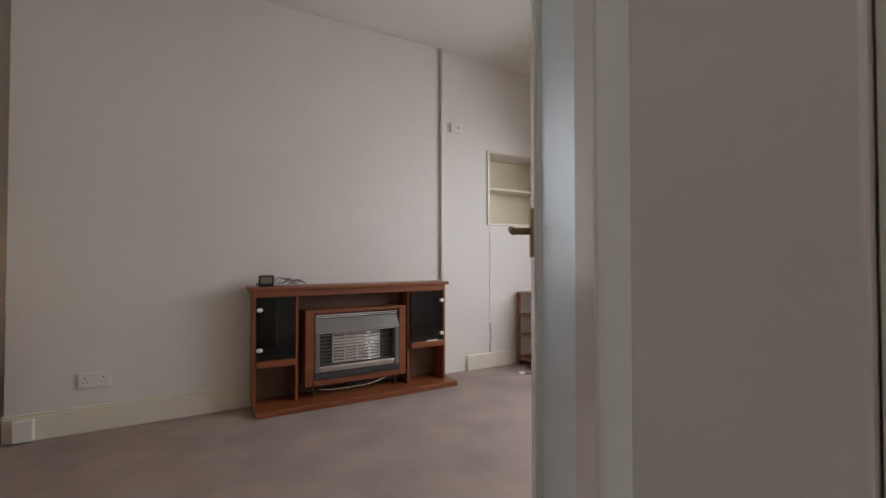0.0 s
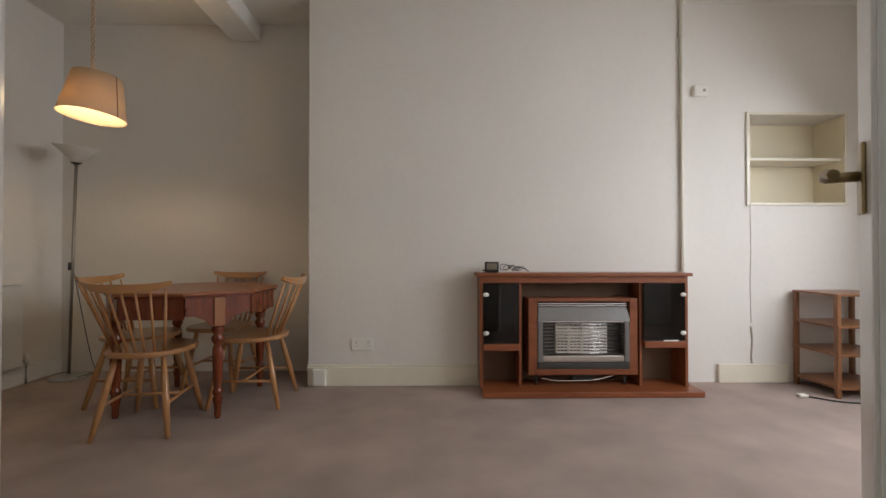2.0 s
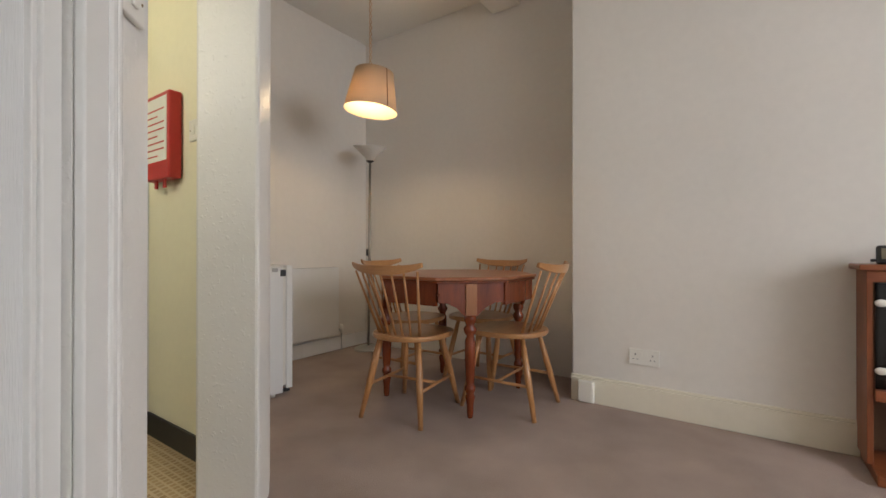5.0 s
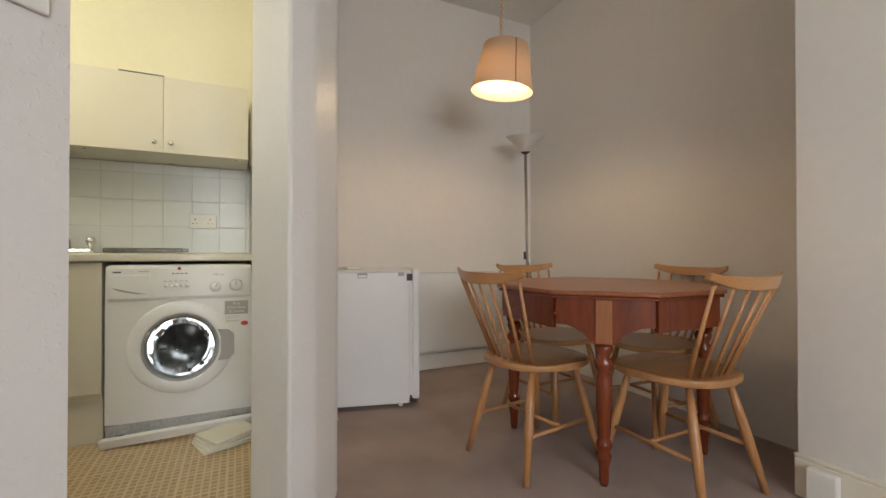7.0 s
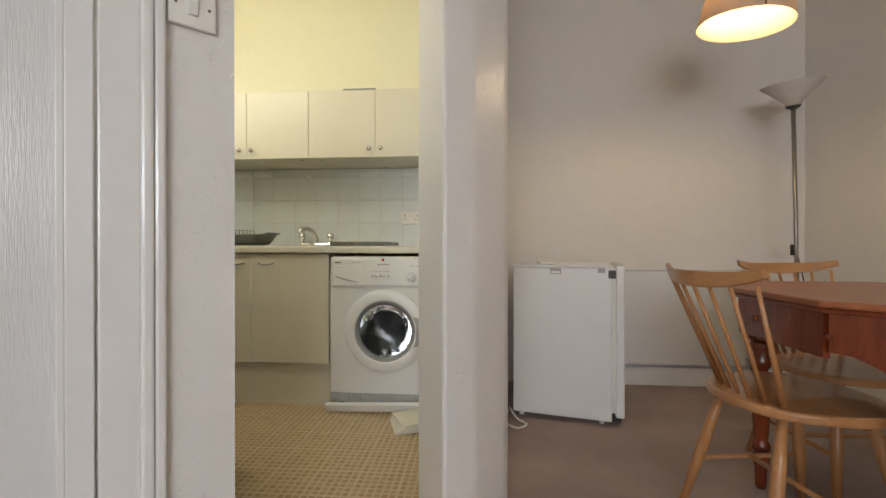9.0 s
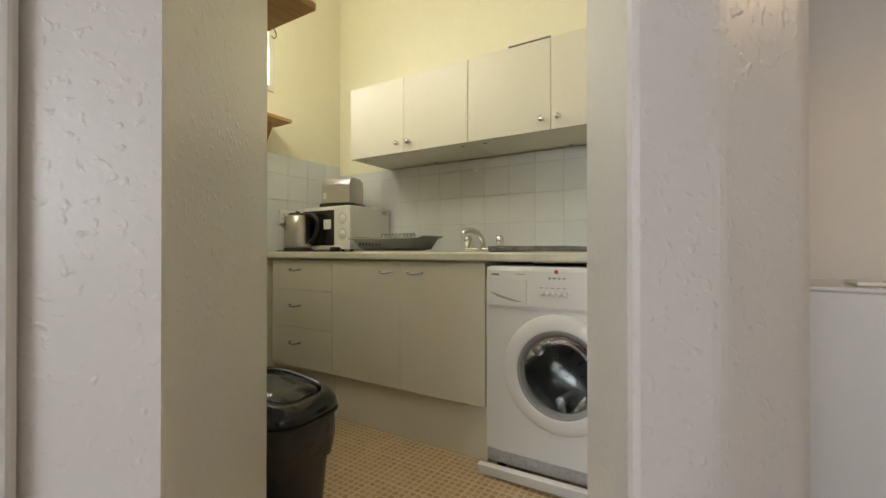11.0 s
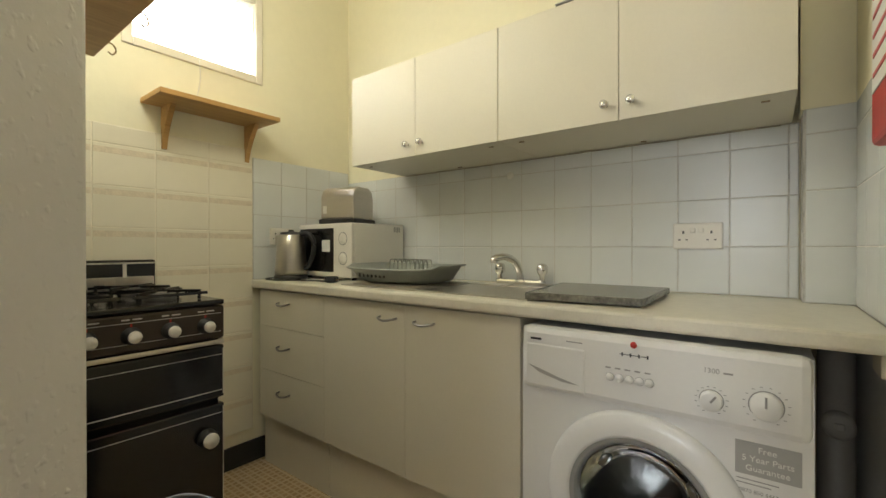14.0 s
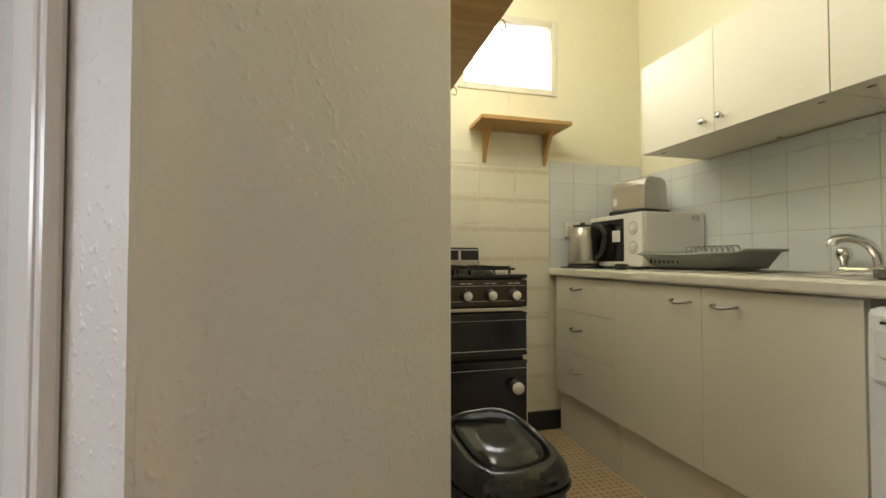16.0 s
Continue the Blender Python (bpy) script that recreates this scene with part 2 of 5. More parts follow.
def vinyl_material():
    m = mat("mosaic_print_vinyl", (0.5, 0.33, 0.16), 0.35, vary=0.25, scale=14, grain=50, bump=0.05)
    t = m.node_tree
    b = t.nodes["Principled BSDF"]
    co = t.nodes.new("ShaderNodeTexCoord")
    small, big = t.nodes.new("ShaderNodeTexBrick"), t.nodes.new("ShaderNodeTexBrick")
    for br, w, gap in ((small, 0.027, 0.0048), (big, 0.162, 0.006)):
        br.offset, br.squash = 0.0, 1.0
        br.inputs["Scale"].default_value = 1.0
        br.inputs["Brick Width"].default_value = br.inputs["Row Height"].default_value = w
        br.inputs["Mortar Size"].default_value, br.inputs["Mortar Smooth"].default_value = gap, 0.3
        t.links.new(co.outputs["Object"], br.inputs["Vector"])
    small.inputs["Color1"].default_value, small.inputs["Color2"].default_value, small.inputs["Mortar"].default_value = (0.47, 0.33, 0.165, 1), (0.61, 0.455, 0.26, 1), (0.74, 0.62, 0.41, 1)
    mix = t.nodes.new("ShaderNodeMix")
    mix.data_type = "RGBA"
    t.links.new(big.outputs["Fac"], mix.inputs[0])
    t.links.new(small.outputs["Color"], mix.inputs[6])
    mix.inputs[7].default_value = (0.77, 0.66, 0.46, 1)
    mul = t.nodes.new("ShaderNodeMix")
    mul.data_type, mul.blend_type = "RGBA", "MULTIPLY"
    mul.inputs[0].default_value = 0.35
    ramp = next(n for n in t.nodes if n.bl_idname == "ShaderNodeValToRGB")
    t.links.new(mix.outputs[2], mul.inputs[6])
    t.links.new(ramp.outputs[0], mul.inputs[7])
    t.links.new(mul.outputs[2], b.inputs["Base Color"])
    return m


VINYL = vinyl_material()


# ---- mesh helpers ----
def box(bm, a, b, bevel=0.0, m=None):
    """A box from corner a to corner b, with rounded edges."""
    a, b = Vector(a), Vector(b)
    made = bmesh.ops.create_cube(bm, size=1.0, matrix=Matrix.LocRotScale((a + b) / 2, None, [abs(v) for v in b - a]))
    verts = made["verts"]
    if bevel:
        edges = list({e for v in verts for e in v.link_edges})
        made = bmesh.ops.bevel(bm, geom=edges, offset=bevel, segments=2, affect="EDGES", profile=0.5)
        verts = list({v for f in made["faces"] for v in f.verts} | {v for v in verts if v.is_valid})
    if m is not None:
        bmesh.ops.transform(bm, matrix=m, verts=verts)
    return bm


def lathe(bm, profile, m=None, n=20):
    """Turns rows of (radius, height) round the z axis."""
    m = m or Matrix()
    rings = []
    for r, z in profile:
        if r < 1e-5:
            rings.append([bm.verts.new(m @ Vector((0, 0, z)))] * n)
        else:
            rings.append([bm.verts.new(m @ Vector((r * math.cos(2 * math.pi * k / n), r * math.sin(2 * math.pi * k / n), z))) for k in range(n)])
    for p, q in zip(rings, rings[1:]):
        for k in range(n):
            quad = [p[k], p[(k + 1) % n], q[(k + 1) % n], q[k]]
            quad = [v for i, v in enumerate(quad) if v not in quad[:i]]
            if len(quad) > 2:
                bm.faces.new(quad).smooth = True
    return bm


def rod(bm, a, b, r0, r1=None, n=10):
    a, b = Vector(a), Vector(b)
    m = Matrix.Translation(a) @ (b - a).to_track_quat("Z", "Y").to_matrix().to_4x4()
    length, r1 = (b - a).length, r0 if r1 is None else r1
    return lathe(bm, [(0, 0), (r0, 0), (r1, length), (0, length)], m, n)


def tube(bm, points, r, n=8):
    points = [Vector(p) for p in points]
    rings = []
    for i, p in enumerate(points):
        d = (points[min(i + 1, len(points) - 1)] - points[max(i - 1, 0)]).normalized()
        q = d.to_track_quat("Z", "Y").to_matrix()
        rings.append([bm.verts.new(p + q @ Vector((r * math.cos(2 * math.pi * k / n), r * math.sin(2 * math.pi * k / n), 0))) for k in range(n)])
    for p, q in zip(rings, rings[1:]):
        for k in range(n):
            bm.faces.new([p[k], p[(k + 1) % n], q[(k + 1) % n], q[k]]).smooth = True
    bm.faces.new(rings[0][::-1])
    bm.faces.new(rings[-1])
    return bm


def prism(bm, outline, z0, z1, bevel=0.0, m=None):
    low, high = [bm.verts.new((x, y, z0)) for x, y in outline], [bm.verts.new((x, y, z1)) for x, y in outline]
    n = len(outline)
    faces = [bm.faces.new(low[::-1]), bm.faces.new(high)] + [bm.faces.new([low[k], low[(k + 1) % n], high[(k + 1) % n], high[k]]) for k in range(n)]
    verts = low + high
    if bevel:
        edges = list({e for f in faces for e in f.edges})
        made = bmesh.ops.bevel(bm, geom=edges, offset=bevel, segments=2, affect="EDGES", profile=0.5)
        verts = list({v for f in made["faces"] for v in f.verts} | {v for v in verts if v.is_valid})
    if m is not None:
        bmesh.ops.transform(bm, matrix=m, verts=verts)
    return bm


def curve_points(points, steps=6):
    """A smooth line through the points."""
    p = [Vector(q) for q in points]
    p = [2 * p[0] - p[1]] + p + [2 * p[-1] - p[-2]]
    out = []
    for a, b, c, d in zip(p, p[1:], p[2:], p[3:]):
        for k in range(steps):
            u = k / steps
            out.append(0.5 * (2 * b + (c - a) * u + (2 * a - 5 * b + 4 * c - d) * u * u + (3 * b - a - 3 * c + d) * u ** 3))
    return out + [p[-2]]


def part(name, bm, material, parent=None, label=""):
    bmesh.ops.recalc_face_normals(bm, faces=bm.faces)
    data = bpy.data.meshes.new(name)
    bm.to_mesh(data)
    bm.free()
    for one in material if isinstance(material, (list, tuple)) else [material]:
        data.materials.append(one)
    ob = new(name, data)
    ob.parent = parent
    return tagged(ob, label)


def thing(name, label, category, m=None, group=""):
    ob = new(name)
    ob.empty_display_size = 0.1
    ob.matrix_world = m or Matrix()
    return tagged(ob, label, category, group)


def B(*boxes, bevel=0.0):
    bm = bmesh.new()
    for a, b in boxes:
        box(bm, a, b, bevel)
    return bm


def structure(name, bm, material, label=""):
    return tagged(part(name, bm, material), label, kind="structure")


def words(name, text, size, m, material, parent):
    """Raised lettering in the built-in font, as a mesh."""
    data = bpy.data.curves.new(name, "FONT")
    data.body, data.size, data.extrude = text, size, 0.0004
    data.align_x = "CENTER"
    tmp = new(name + "_tmp", data)
    mesh = bpy.data.meshes.new_from_object(tmp)
    bpy.data.objects.remove(tmp)
    mesh.transform(m)
    mesh.materials.clear()
    mesh.materials.append(material)
    ob = new(name, mesh)
    ob.parent = parent
    return ob
# ---- structure ----
H, KF = 2.88, 0.045
A, P = (-0.7855, 2.4945), (-1.18, 2.13)
DIAG = Matrix.Translation((A[0], A[1], 0)) @ pose(0, 0, 0, 0, 0, -45)   # x runs along the slanting wall, y out into the room

structure("floor_carpet", B(((-2.87, -0.72, -0.12), (3.72, 5.2, 0))), CARPET, "worn greyish brown carpet wall to wall")
bm = prism(bmesh.new(), [(-2.66, 0.85), (-1.18, 0.85), (-1.18, 2.13), (-0.83, 2.46), (-1.28, 2.79), (-1.40, 2.968), (-2.66, 2.97)], 0.001, KF)
structure("floor_kitchen", bm, VINYL, "beige mosaic-patterned vinyl floor")
structure("ceiling", B(((-2.87, -0.72, H), (3.72, 5.2, H + 0.12))), CEIL, "off-white painted ceiling")
structure("ceiling_beam", B(((-1.36, 4.5, H - 0.14), (-1.12, 5.08, H + 0.01)), bevel=0.015), CEIL, "boxed beam under the ceiling of the dining alcove")

structure("wall_chimney_breast", B(((-0.6, 4.68, 0), (2.20, 5.2, H)), bevel=0.006), WALL, "cream painted chimney breast")
structure("wall_north", B(((-2.87, 5.08, 0), (-0.6, 5.2, H))), WALL, "cream painted alcove wall")
structure("wall_west", B(((-2.87, 3.13, 0), (-2.75, 5.08, H))), WALL, "cream painted wall behind the radiator")
NX0, NX1, NZ0, NZ1 = 2.72, 3.46, 1.36, 2.03
structure("wall_recess", B(((2.20, 4.73, 0), (NX0, 5.2, H)), ((NX1, 4.73, 0), (3.72, 5.2, H)), ((NX0, 4.73, 0), (NX1, 5.2, NZ0)), ((NX0, 4.73, NZ1), (NX1, 5.2, H)), ((NX0, 5.0, NZ0), (NX1, 5.2, NZ1))), WALL, "cream painted recess wall with a shelved niche")
WY0, WY1, WZ0, WZ1 = 1.85, 3.98, 0.85, 2.3
structure("wall_east", B(((3.6, 1.5, 0), (3.72, WY0, H)), ((3.6, WY1, 0), (3.72, 4.73, H)), ((3.6, WY0, 0), (3.72, WY1, WZ0)), ((3.6, WY0, WZ1), (3.72, WY1, H))), WALL, "plain cream wall")
structure("wall_south", B(((0.70, 1.50, 0), (3.6, 1.61, H)), ((0.05, 1.50, 2.06), (0.70, 1.61, H))), WALL, "cream wall with the hall doorway")
structure("wall_hall", B(((-1.06, -0.72, 0), (2.0, -0.6, H)), ((1.9, -0.6, 0), (2.0, 1.5, H)), ((-1.06, -0.6, 0), (-0.94, 0.73, H))), WALL, "plain hall walls")

# slanting wall with the closed glazed door
DX0, DX1, DH = 0.235, 1.02, 2.02
bm = B(((0.0, -0.12, 0), (DX0, 0, H)), ((DX1, -0.12, 0), (1.3, 0, H)), ((DX0, -0.12, DH), (DX1, 0, H)))
structure("wall_slanting", bm, ROUGHWALL, "cream wall of uneven painted plaster").matrix_world = DIAG
bm = prism(bmesh.new(), [A, P, (-1.18, 0.73), (-1.06, 0.73), (-1.06, 2.07), (-0.7855, 2.3245)], 0, H, 0.008)
structure("wall_kitchen_east", bm, ROUGHWALL, "cream reveal of uneven painted plaster")
bm = prism(bmesh.new(), [(-2.87, 2.97), (-1.39, 2.97), (-1.30, 2.828), (-1.085, 2.931), (-1.16, 3.02), (-1.30, 3.115), (-1.345, 3.13), (-2.87, 3.13)], 0, H, 0.012)
structure("wall_partition", bm, ROUGHWALL, "cream partition end of uneven painted plaster")
structure("wall_doorhead", prism(bmesh.new(), [(-0.795, 2.49), (-0.87, 2.41), (-1.35, 2.80), (-1.285, 2.84)], 2.3, H), ROUGHWALL, "plaster above the kitchen doorway")
structure("wall_kitchen_west", B(((-2.78, 0.73, 0), (-2.66, 2.97, H))), YELLOW, "pale yellow kitchen wall")
KX0, KX1, KZ0, KZ1 = -2.13, -1.57, 1.82, 2.23
structure("wall_kitchen_south", B(((-2.66, 0.73, 0), (KX0, 0.85, H)), ((KX1, 0.73, 0), (-1.18, 0.85, H)), ((KX0, 0.73, 0), (KX1, 0.85, KZ0)), ((KX0, 0.73, KZ1), (KX1, 0.85, H))), YELLOW, "pale yellow kitchen wall with a small window")
structure("wall_kitchen_lining", B(((-1.19, 0.85, 1.5), (-1.181, 2.1, H)), ((-2.55, 2.962, 1.42), (-2.03, 2.969, H)), ((-2.028, 2.962, KF), (-1.38, 2.969, H)), ((-2.66, 2.85, 1.42), (-2.55, 2.961, H))), YELLOW, "pale yellow upper kitchen wall")
structure("pipe_chase", B(((-2.66, 2.856, 0.88), (-2.556, 2.97, 1.42))), GROUT, "tiled pipe boxing")


def window(name, m, w, h, paint, f):
    """A casement in an opening: frame, sash and pane; its origin is the lower corner."""
    ob = tagged(thing(name, "", "", m), "small white-framed window with bright overcast sky behind", kind="structure")
    part("window_frame", B(((0, -0.05, 0), (f, 0.012, h)), ((w - f, -0.05, 0), (w, 0.012, h)), ((f, -0.05, 0), (w - f, 0.012, f)), ((f, -0.05, h - f), (w - f, 0.012, h)), bevel=0.004), paint, ob)
    p = part("pane", B(((f, -0.03, f), (w - f, -0.024, h - f))), CLEAR, ob)
    p.visible_shadow = False
    return ob


window("window_1", pose(KX1, 0.86, KZ0, 0, 0, 180) @ Matrix.Translation((0, 0.05, 0)), KX1 - KX0, KZ1 - KZ0, GLOSS, 0.035)
window("window_2", pose(3.66, WY0, WZ0, 0, 0, 90), WY1 - WY0, WZ1 - WZ0, ORANGEWOOD, 0.09)
tagged(part("backdrop", B(((-3.2, 0.2, 1.2), (-0.6, 0.22, 3.4))), SKYGLOW), "bright overcast sky outside", kind="structure")
tagged(part("backdrop", B(((5.2, 0.4, -0.5), (5.22, 6.6, 4.5))), emissive("hazy_daylight", (1.0, 0.97, 0.88), 0.9)), "bright overcast sky outside", kind="structure")

# skirting
structure("baseboard_breast", B(((-0.6, 4.66, 0), (0.66, 4.678, 0.14)), ((-0.605, 4.667, 0.14), (0.66, 4.678, 0.155)), bevel=0.004), GLOSS, "cream gloss skirting board")
structure("baseboard_recess", B(((2.47, 4.705, 0), (3.0, 4.728, 0.14)), bevel=0.005), GLOSS, "cream gloss skirting board")
structure("baseboard_west", B(((-2.748, 3.7, 0), (-2.73, 5.07, 0.12)), bevel=0.005), WHITEGLOSS, "grey-white skirting board")
structure("baseboard_kitchen", B(((-2.14, 0.852, KF), (-1.68, 0.866, KF + 0.1)), bevel=0.003), BLACKP, "black kitchen skirting")

structure("baseboard_kitchen_north", B(((-2.02, 2.948, KF), (-1.4, 2.961, KF + 0.1)), bevel=0.003), BLACKP, "black kitchen skirting")

# ---- doors ----
def glazed_door(name, m, w, h, label, s=0.085, glass=REEDED):
    """A leaf hinged at its origin, running along +x: stiles, rails and one tall obscured pane."""
    ob = tagged(thing(name, "", "", m), label, kind="structure")
    th = 0.04
    part("stile", B(((0, -th / 2, 0.01), (s, th / 2, h)), bevel=0.003), WHITEGLOSS, ob)
    part("stile", B(((w - s, -th / 2, 0.01), (w, th / 2, h)), bevel=0.003), WHITEGLOSS, ob)
    part("rail", B(((s, -th / 2, 0.01), (w - s, th / 2, 0.22)), bevel=0.003), WHITEGLOSS, ob)
    part("rail", B(((s, -th / 2, h - 0.1), (w - s, th / 2, h)), bevel=0.003), WHITEGLOSS, ob)
    bead = B(((s, -0.014, 0.22), (s + 0.012, 0.014, h - 0.1)), ((w - s - 0.012, -0.014, 0.22), (w - s, 0.014, h - 0.1)), bevel=0.002)
    part("glazing_bead", bead, WHITEGLOSS, ob)
    part("pane", B(((s, -0.004, 0.22), (w - s, 0.004, h - 0.1))), glass, ob)
    return ob


def lever(parent, x, z, side, toward):
    """A lever handle with its plate on one face of a leaf."""
    y = side * 0.02
    plate = part("handle_plate", B(((x - 0.02, min(y, y + side * 0.006), z - 0.06), (x + 0.02, max(y, y + side * 0.006), z + 0.06)), bevel=0.002), BRASS, parent, "aged brass handle plate")
    bm = rod(bmesh.new(), (x, y, z + 0.005), (x, y + side * 0.05, z + 0.005), 0.009)
    tube(bm, curve_points([(x, y + side * 0.05, z + 0.005), (x + toward * 0.04, y + side * 0.053, z + 0.008), (x + toward * 0.1, y + side * 0.05, z - 0.002)]), 0.008)
    part("lever", bm, BRASS, plate)


HINGE, EDGE = Vector((0.695, 1.672)), Vector((1.115, 2.245))
turn = math.degrees(math.atan2(EDGE.y - HINGE.y, EDGE.x - HINGE.x))
door = glazed_door("door_1", pose(HINGE.x, HINGE.y, 0, 0, 0, turn), (EDGE - HINGE).length, 2.0, "open cream door with a tall obscured glass pane", 0.1)
lever(door, (EDGE - HINGE).length - 0.045, 1.1, 1, -1)
lever(door, (EDGE - HINGE).length - 0.045, 1.1, -1, -1)
trim = tagged(thing("doorframe_1", "", ""), "cream painted door lining of the hall doorway", kind="structure")
part("jamb", B(((0.672, 1.496, 0), (0.698, 1.642, 2.05)), bevel=0.003), WHITEGLOSS, trim)
part("jamb", B(((0.05, 1.47, 0), (0.075, 1.60, 2.05)), bevel=0.003), WHITEGLOSS, trim)
part("architrave", B(((0.678, 1.476, 0), (0.77, 1.4955, 2.1)), bevel=0.006), WHITEGLOSS, trim)

door = glazed_door("door_2", DIAG @ pose(DX0 + 0.004, -0.03, 0), DX1 - DX0 - 0.008, DH - 0.01, "closed white door with a large obscured glass pane", 0.042, WOVEN)
frame2 = tagged(thing("doorframe_2", "", "", DIAG), "white moulded architrave round the glazed door", kind="structure")
for x0, x1 in ((0.128, DX0), (DX1, DX1 + 0.107)):
    inner, outer = (x1, x0) if x0 < 0.2 else (x0, x1)
    q = 1 if outer > inner else -1
    bm = B(((min(inner, inner + q * 0.066), 0.001, 0), (max(inner, inner + q * 0.066), 0.018, DH + 0.02)), bevel=0.004)
    for k, (o, wd, d) in enumerate(((0.064, 0.022, 0.0225), (0.0865, 0.0195, 0.0205))):
        e0, e1 = inner + q * o, inner + q * (o + wd)
        box(bm, (min(e0, e1), 0.0012, 0), (max(e0, e1), d, DH + 0.02 + o), 0.006)
    part("architrave", bm, WHITEGLOSS, frame2)
part("architrave", B(((0.128, 0.001, DH + 0.02), (DX1 + 0.107, 0.02, DH + 0.12)), bevel=0.006), WHITEGLOSS, frame2)


# ---- small wall fittings ----
def socket(name, m, w, h, gangs, label):
    """A wall plate with slots; it faces -y of its frame, its origin is the middle of its back."""
    ob = thing(name, label, "socket" if gangs else "light switch", m)
    part("plate", B(((-w / 2, -0.012, -h / 2), (w / 2, 0, h / 2)), bevel=0.004), WHITEP, ob)
    for k in range(gangs):
        cx = (k - (gangs - 1) / 2) * w * 0.56
        for a, b, c, d in ((-0.003, 0.003, 0.008, 0.017), (-0.014, -0.007, -0.014, -0.01), (0.007, 0.014, -0.014, -0.01)):
            part("slot", B(((cx + a, -0.0125, c), (cx + b, -0.0118, d))), INK, ob)
        part("rocker", B(((cx * 0.3 - 0.007, -0.016, 0.010), (cx * 0.3 + 0.007, -0.011, 0.027)), bevel=0.002), WHITEP, ob)
    if not gangs:
        part("rocker", B(((-0.010, -0.018, -0.02), (0.010, -0.01, 0.02)), bevel=0.003), WHITEP, ob)
        for x in (-0.03, 0.03):
            part("screw", rod(bmesh.new(), (x, -0.0105, 0), (x, -0.0135, 0), 0.003), BRASS, ob)
    return ob


socket("wall_socket", pose(-0.2, 4.679, 0.305), 0.155, 0.088, 2, "white double wall socket on the chimney breast")
socket("kitchen_socket", pose(-2.652, 2.596, 1.083, 0, 0, 90), 0.142, 0.086, 2, "white double wall socket on the kitchen tiles")
socket("kitchen_socket", pose(-2.22, 0.861, 1.10, 0, 0, 180), 0.12, 0.08, 2, "white wall socket on the tiles behind the kettle")
socket("light_switch", pose(-1.57, 2.961, 1.38), 0.087, 0.087, 0, "white plastic light switch on the yellow kitchen wall")
socket("light_switch", DIAG @ pose(0.082, 0.001, 1.382, 0, 0, 180), 0.087, 0.087, 0, "white plastic light switch beside the kitchen doorway")
tagged(part("junction_box", B(((-0.55, 4.625, 0.01), (-0.46, 4.66, 0.13)), bevel=0.006), WHITEP), "white plastic cable box on the skirting", "cable box")
ob = thing("cable_trunking", "cream painted pipe running up the chimney breast edge", "pipe")
part("pipe", tube(bmesh.new(), [(2.172, 4.662, 0.83), (2.172, 4.664, 1.6), (2.168, 4.664, 2.86)], 0.013), GLOSS, ob)
for z in (1.2, 2.0, 2.6):
    part("clip", B(((2.152, 4.66, z), (2.192, 4.68, z + 0.015)), bevel=0.002), GLOSS, ob)
ob = thing("thermostat", "white plastic control box on the wall", "thermostat")
part("case", B(((2.29, 4.695, 2.165), (2.40, 4.73, 2.245)), bevel=0.006), WHITEP, ob)
part("button", B(((2.355, 4.690, 2.195), (2.375, 4.696, 2.215)), bevel=0.002), GREYLABEL, ob)

# niche trim and shelf
NICHE = mat("deep_cream_paint", (0.80, 0.71, 0.52), 0.5, vary=0.04, scale=3)
ob = tagged(thing("niche_trim", "", ""), "cream trim and shelf of the wall niche", kind="structure")
part("shelf", B(((NX0 + 0.005, 4.745, 1.685), (NX1 - 0.005, 4.995, 1.705)), bevel=0.003), GLOSS, ob)
for a, b in (((NX0 - 0.02, 4.715, NZ0 - 0.02), (NX0 + 0.005, 4.729, NZ1 + 0.02)), ((NX1 - 0.005, 4.715, NZ0 - 0.02), (NX1 + 0.02, 4.729, NZ1 + 0.02)), ((NX0 + 0.006, 4.716, NZ0 - 0.02), (NX1 - 0.006, 4.729, NZ0)), ((NX0 + 0.006, 4.716, NZ1), (NX1 - 0.006, 4.729, NZ1 + 0.02))):
    part("trim", B((a, b), bevel=0.003), GLOSS, ob)
part("lining", B(((NX0 + 0.001, 4.99, NZ0 + 0.001), (NX1 - 0.001, 4.999, 1.684)), ((NX0 + 0.001, 4.99, 1.706), (NX1 - 0.001, 4.999, NZ1 - 0.001))), NICHE, ob)
for x in (NX0 + 0.001, NX1 - 0.004):
    part("lining", B(((x, 4.732, NZ0 + 0.001), (x + 0.003, 4.989, 1.684)), ((x, 4.732, 1.706), (x + 0.003, 4.989, NZ1 - 0.001))), NICHE, ob)
bm = bmesh.new()
tube(bm, curve_points([(2.732, 4.728, 1.33), (2.735, 4.728, 1.0), (2.728, 4.728, 0.75), (2.733, 4.728, 0.45)]), 0.002, 5)
tube(bm, curve_points([(2.733, 4.727, 0.42), (2.74, 4.727, 0.3), (2.732, 4.727, 0.2), (2.738, 4.727, 0.14)]), 0.007, 5)
structure("wall_crack", bm, mat("flaked_plaster_edge", (0.55, 0.47, 0.39), 0.9, vary=0.3), "flaking crack along an old cupboard edge")
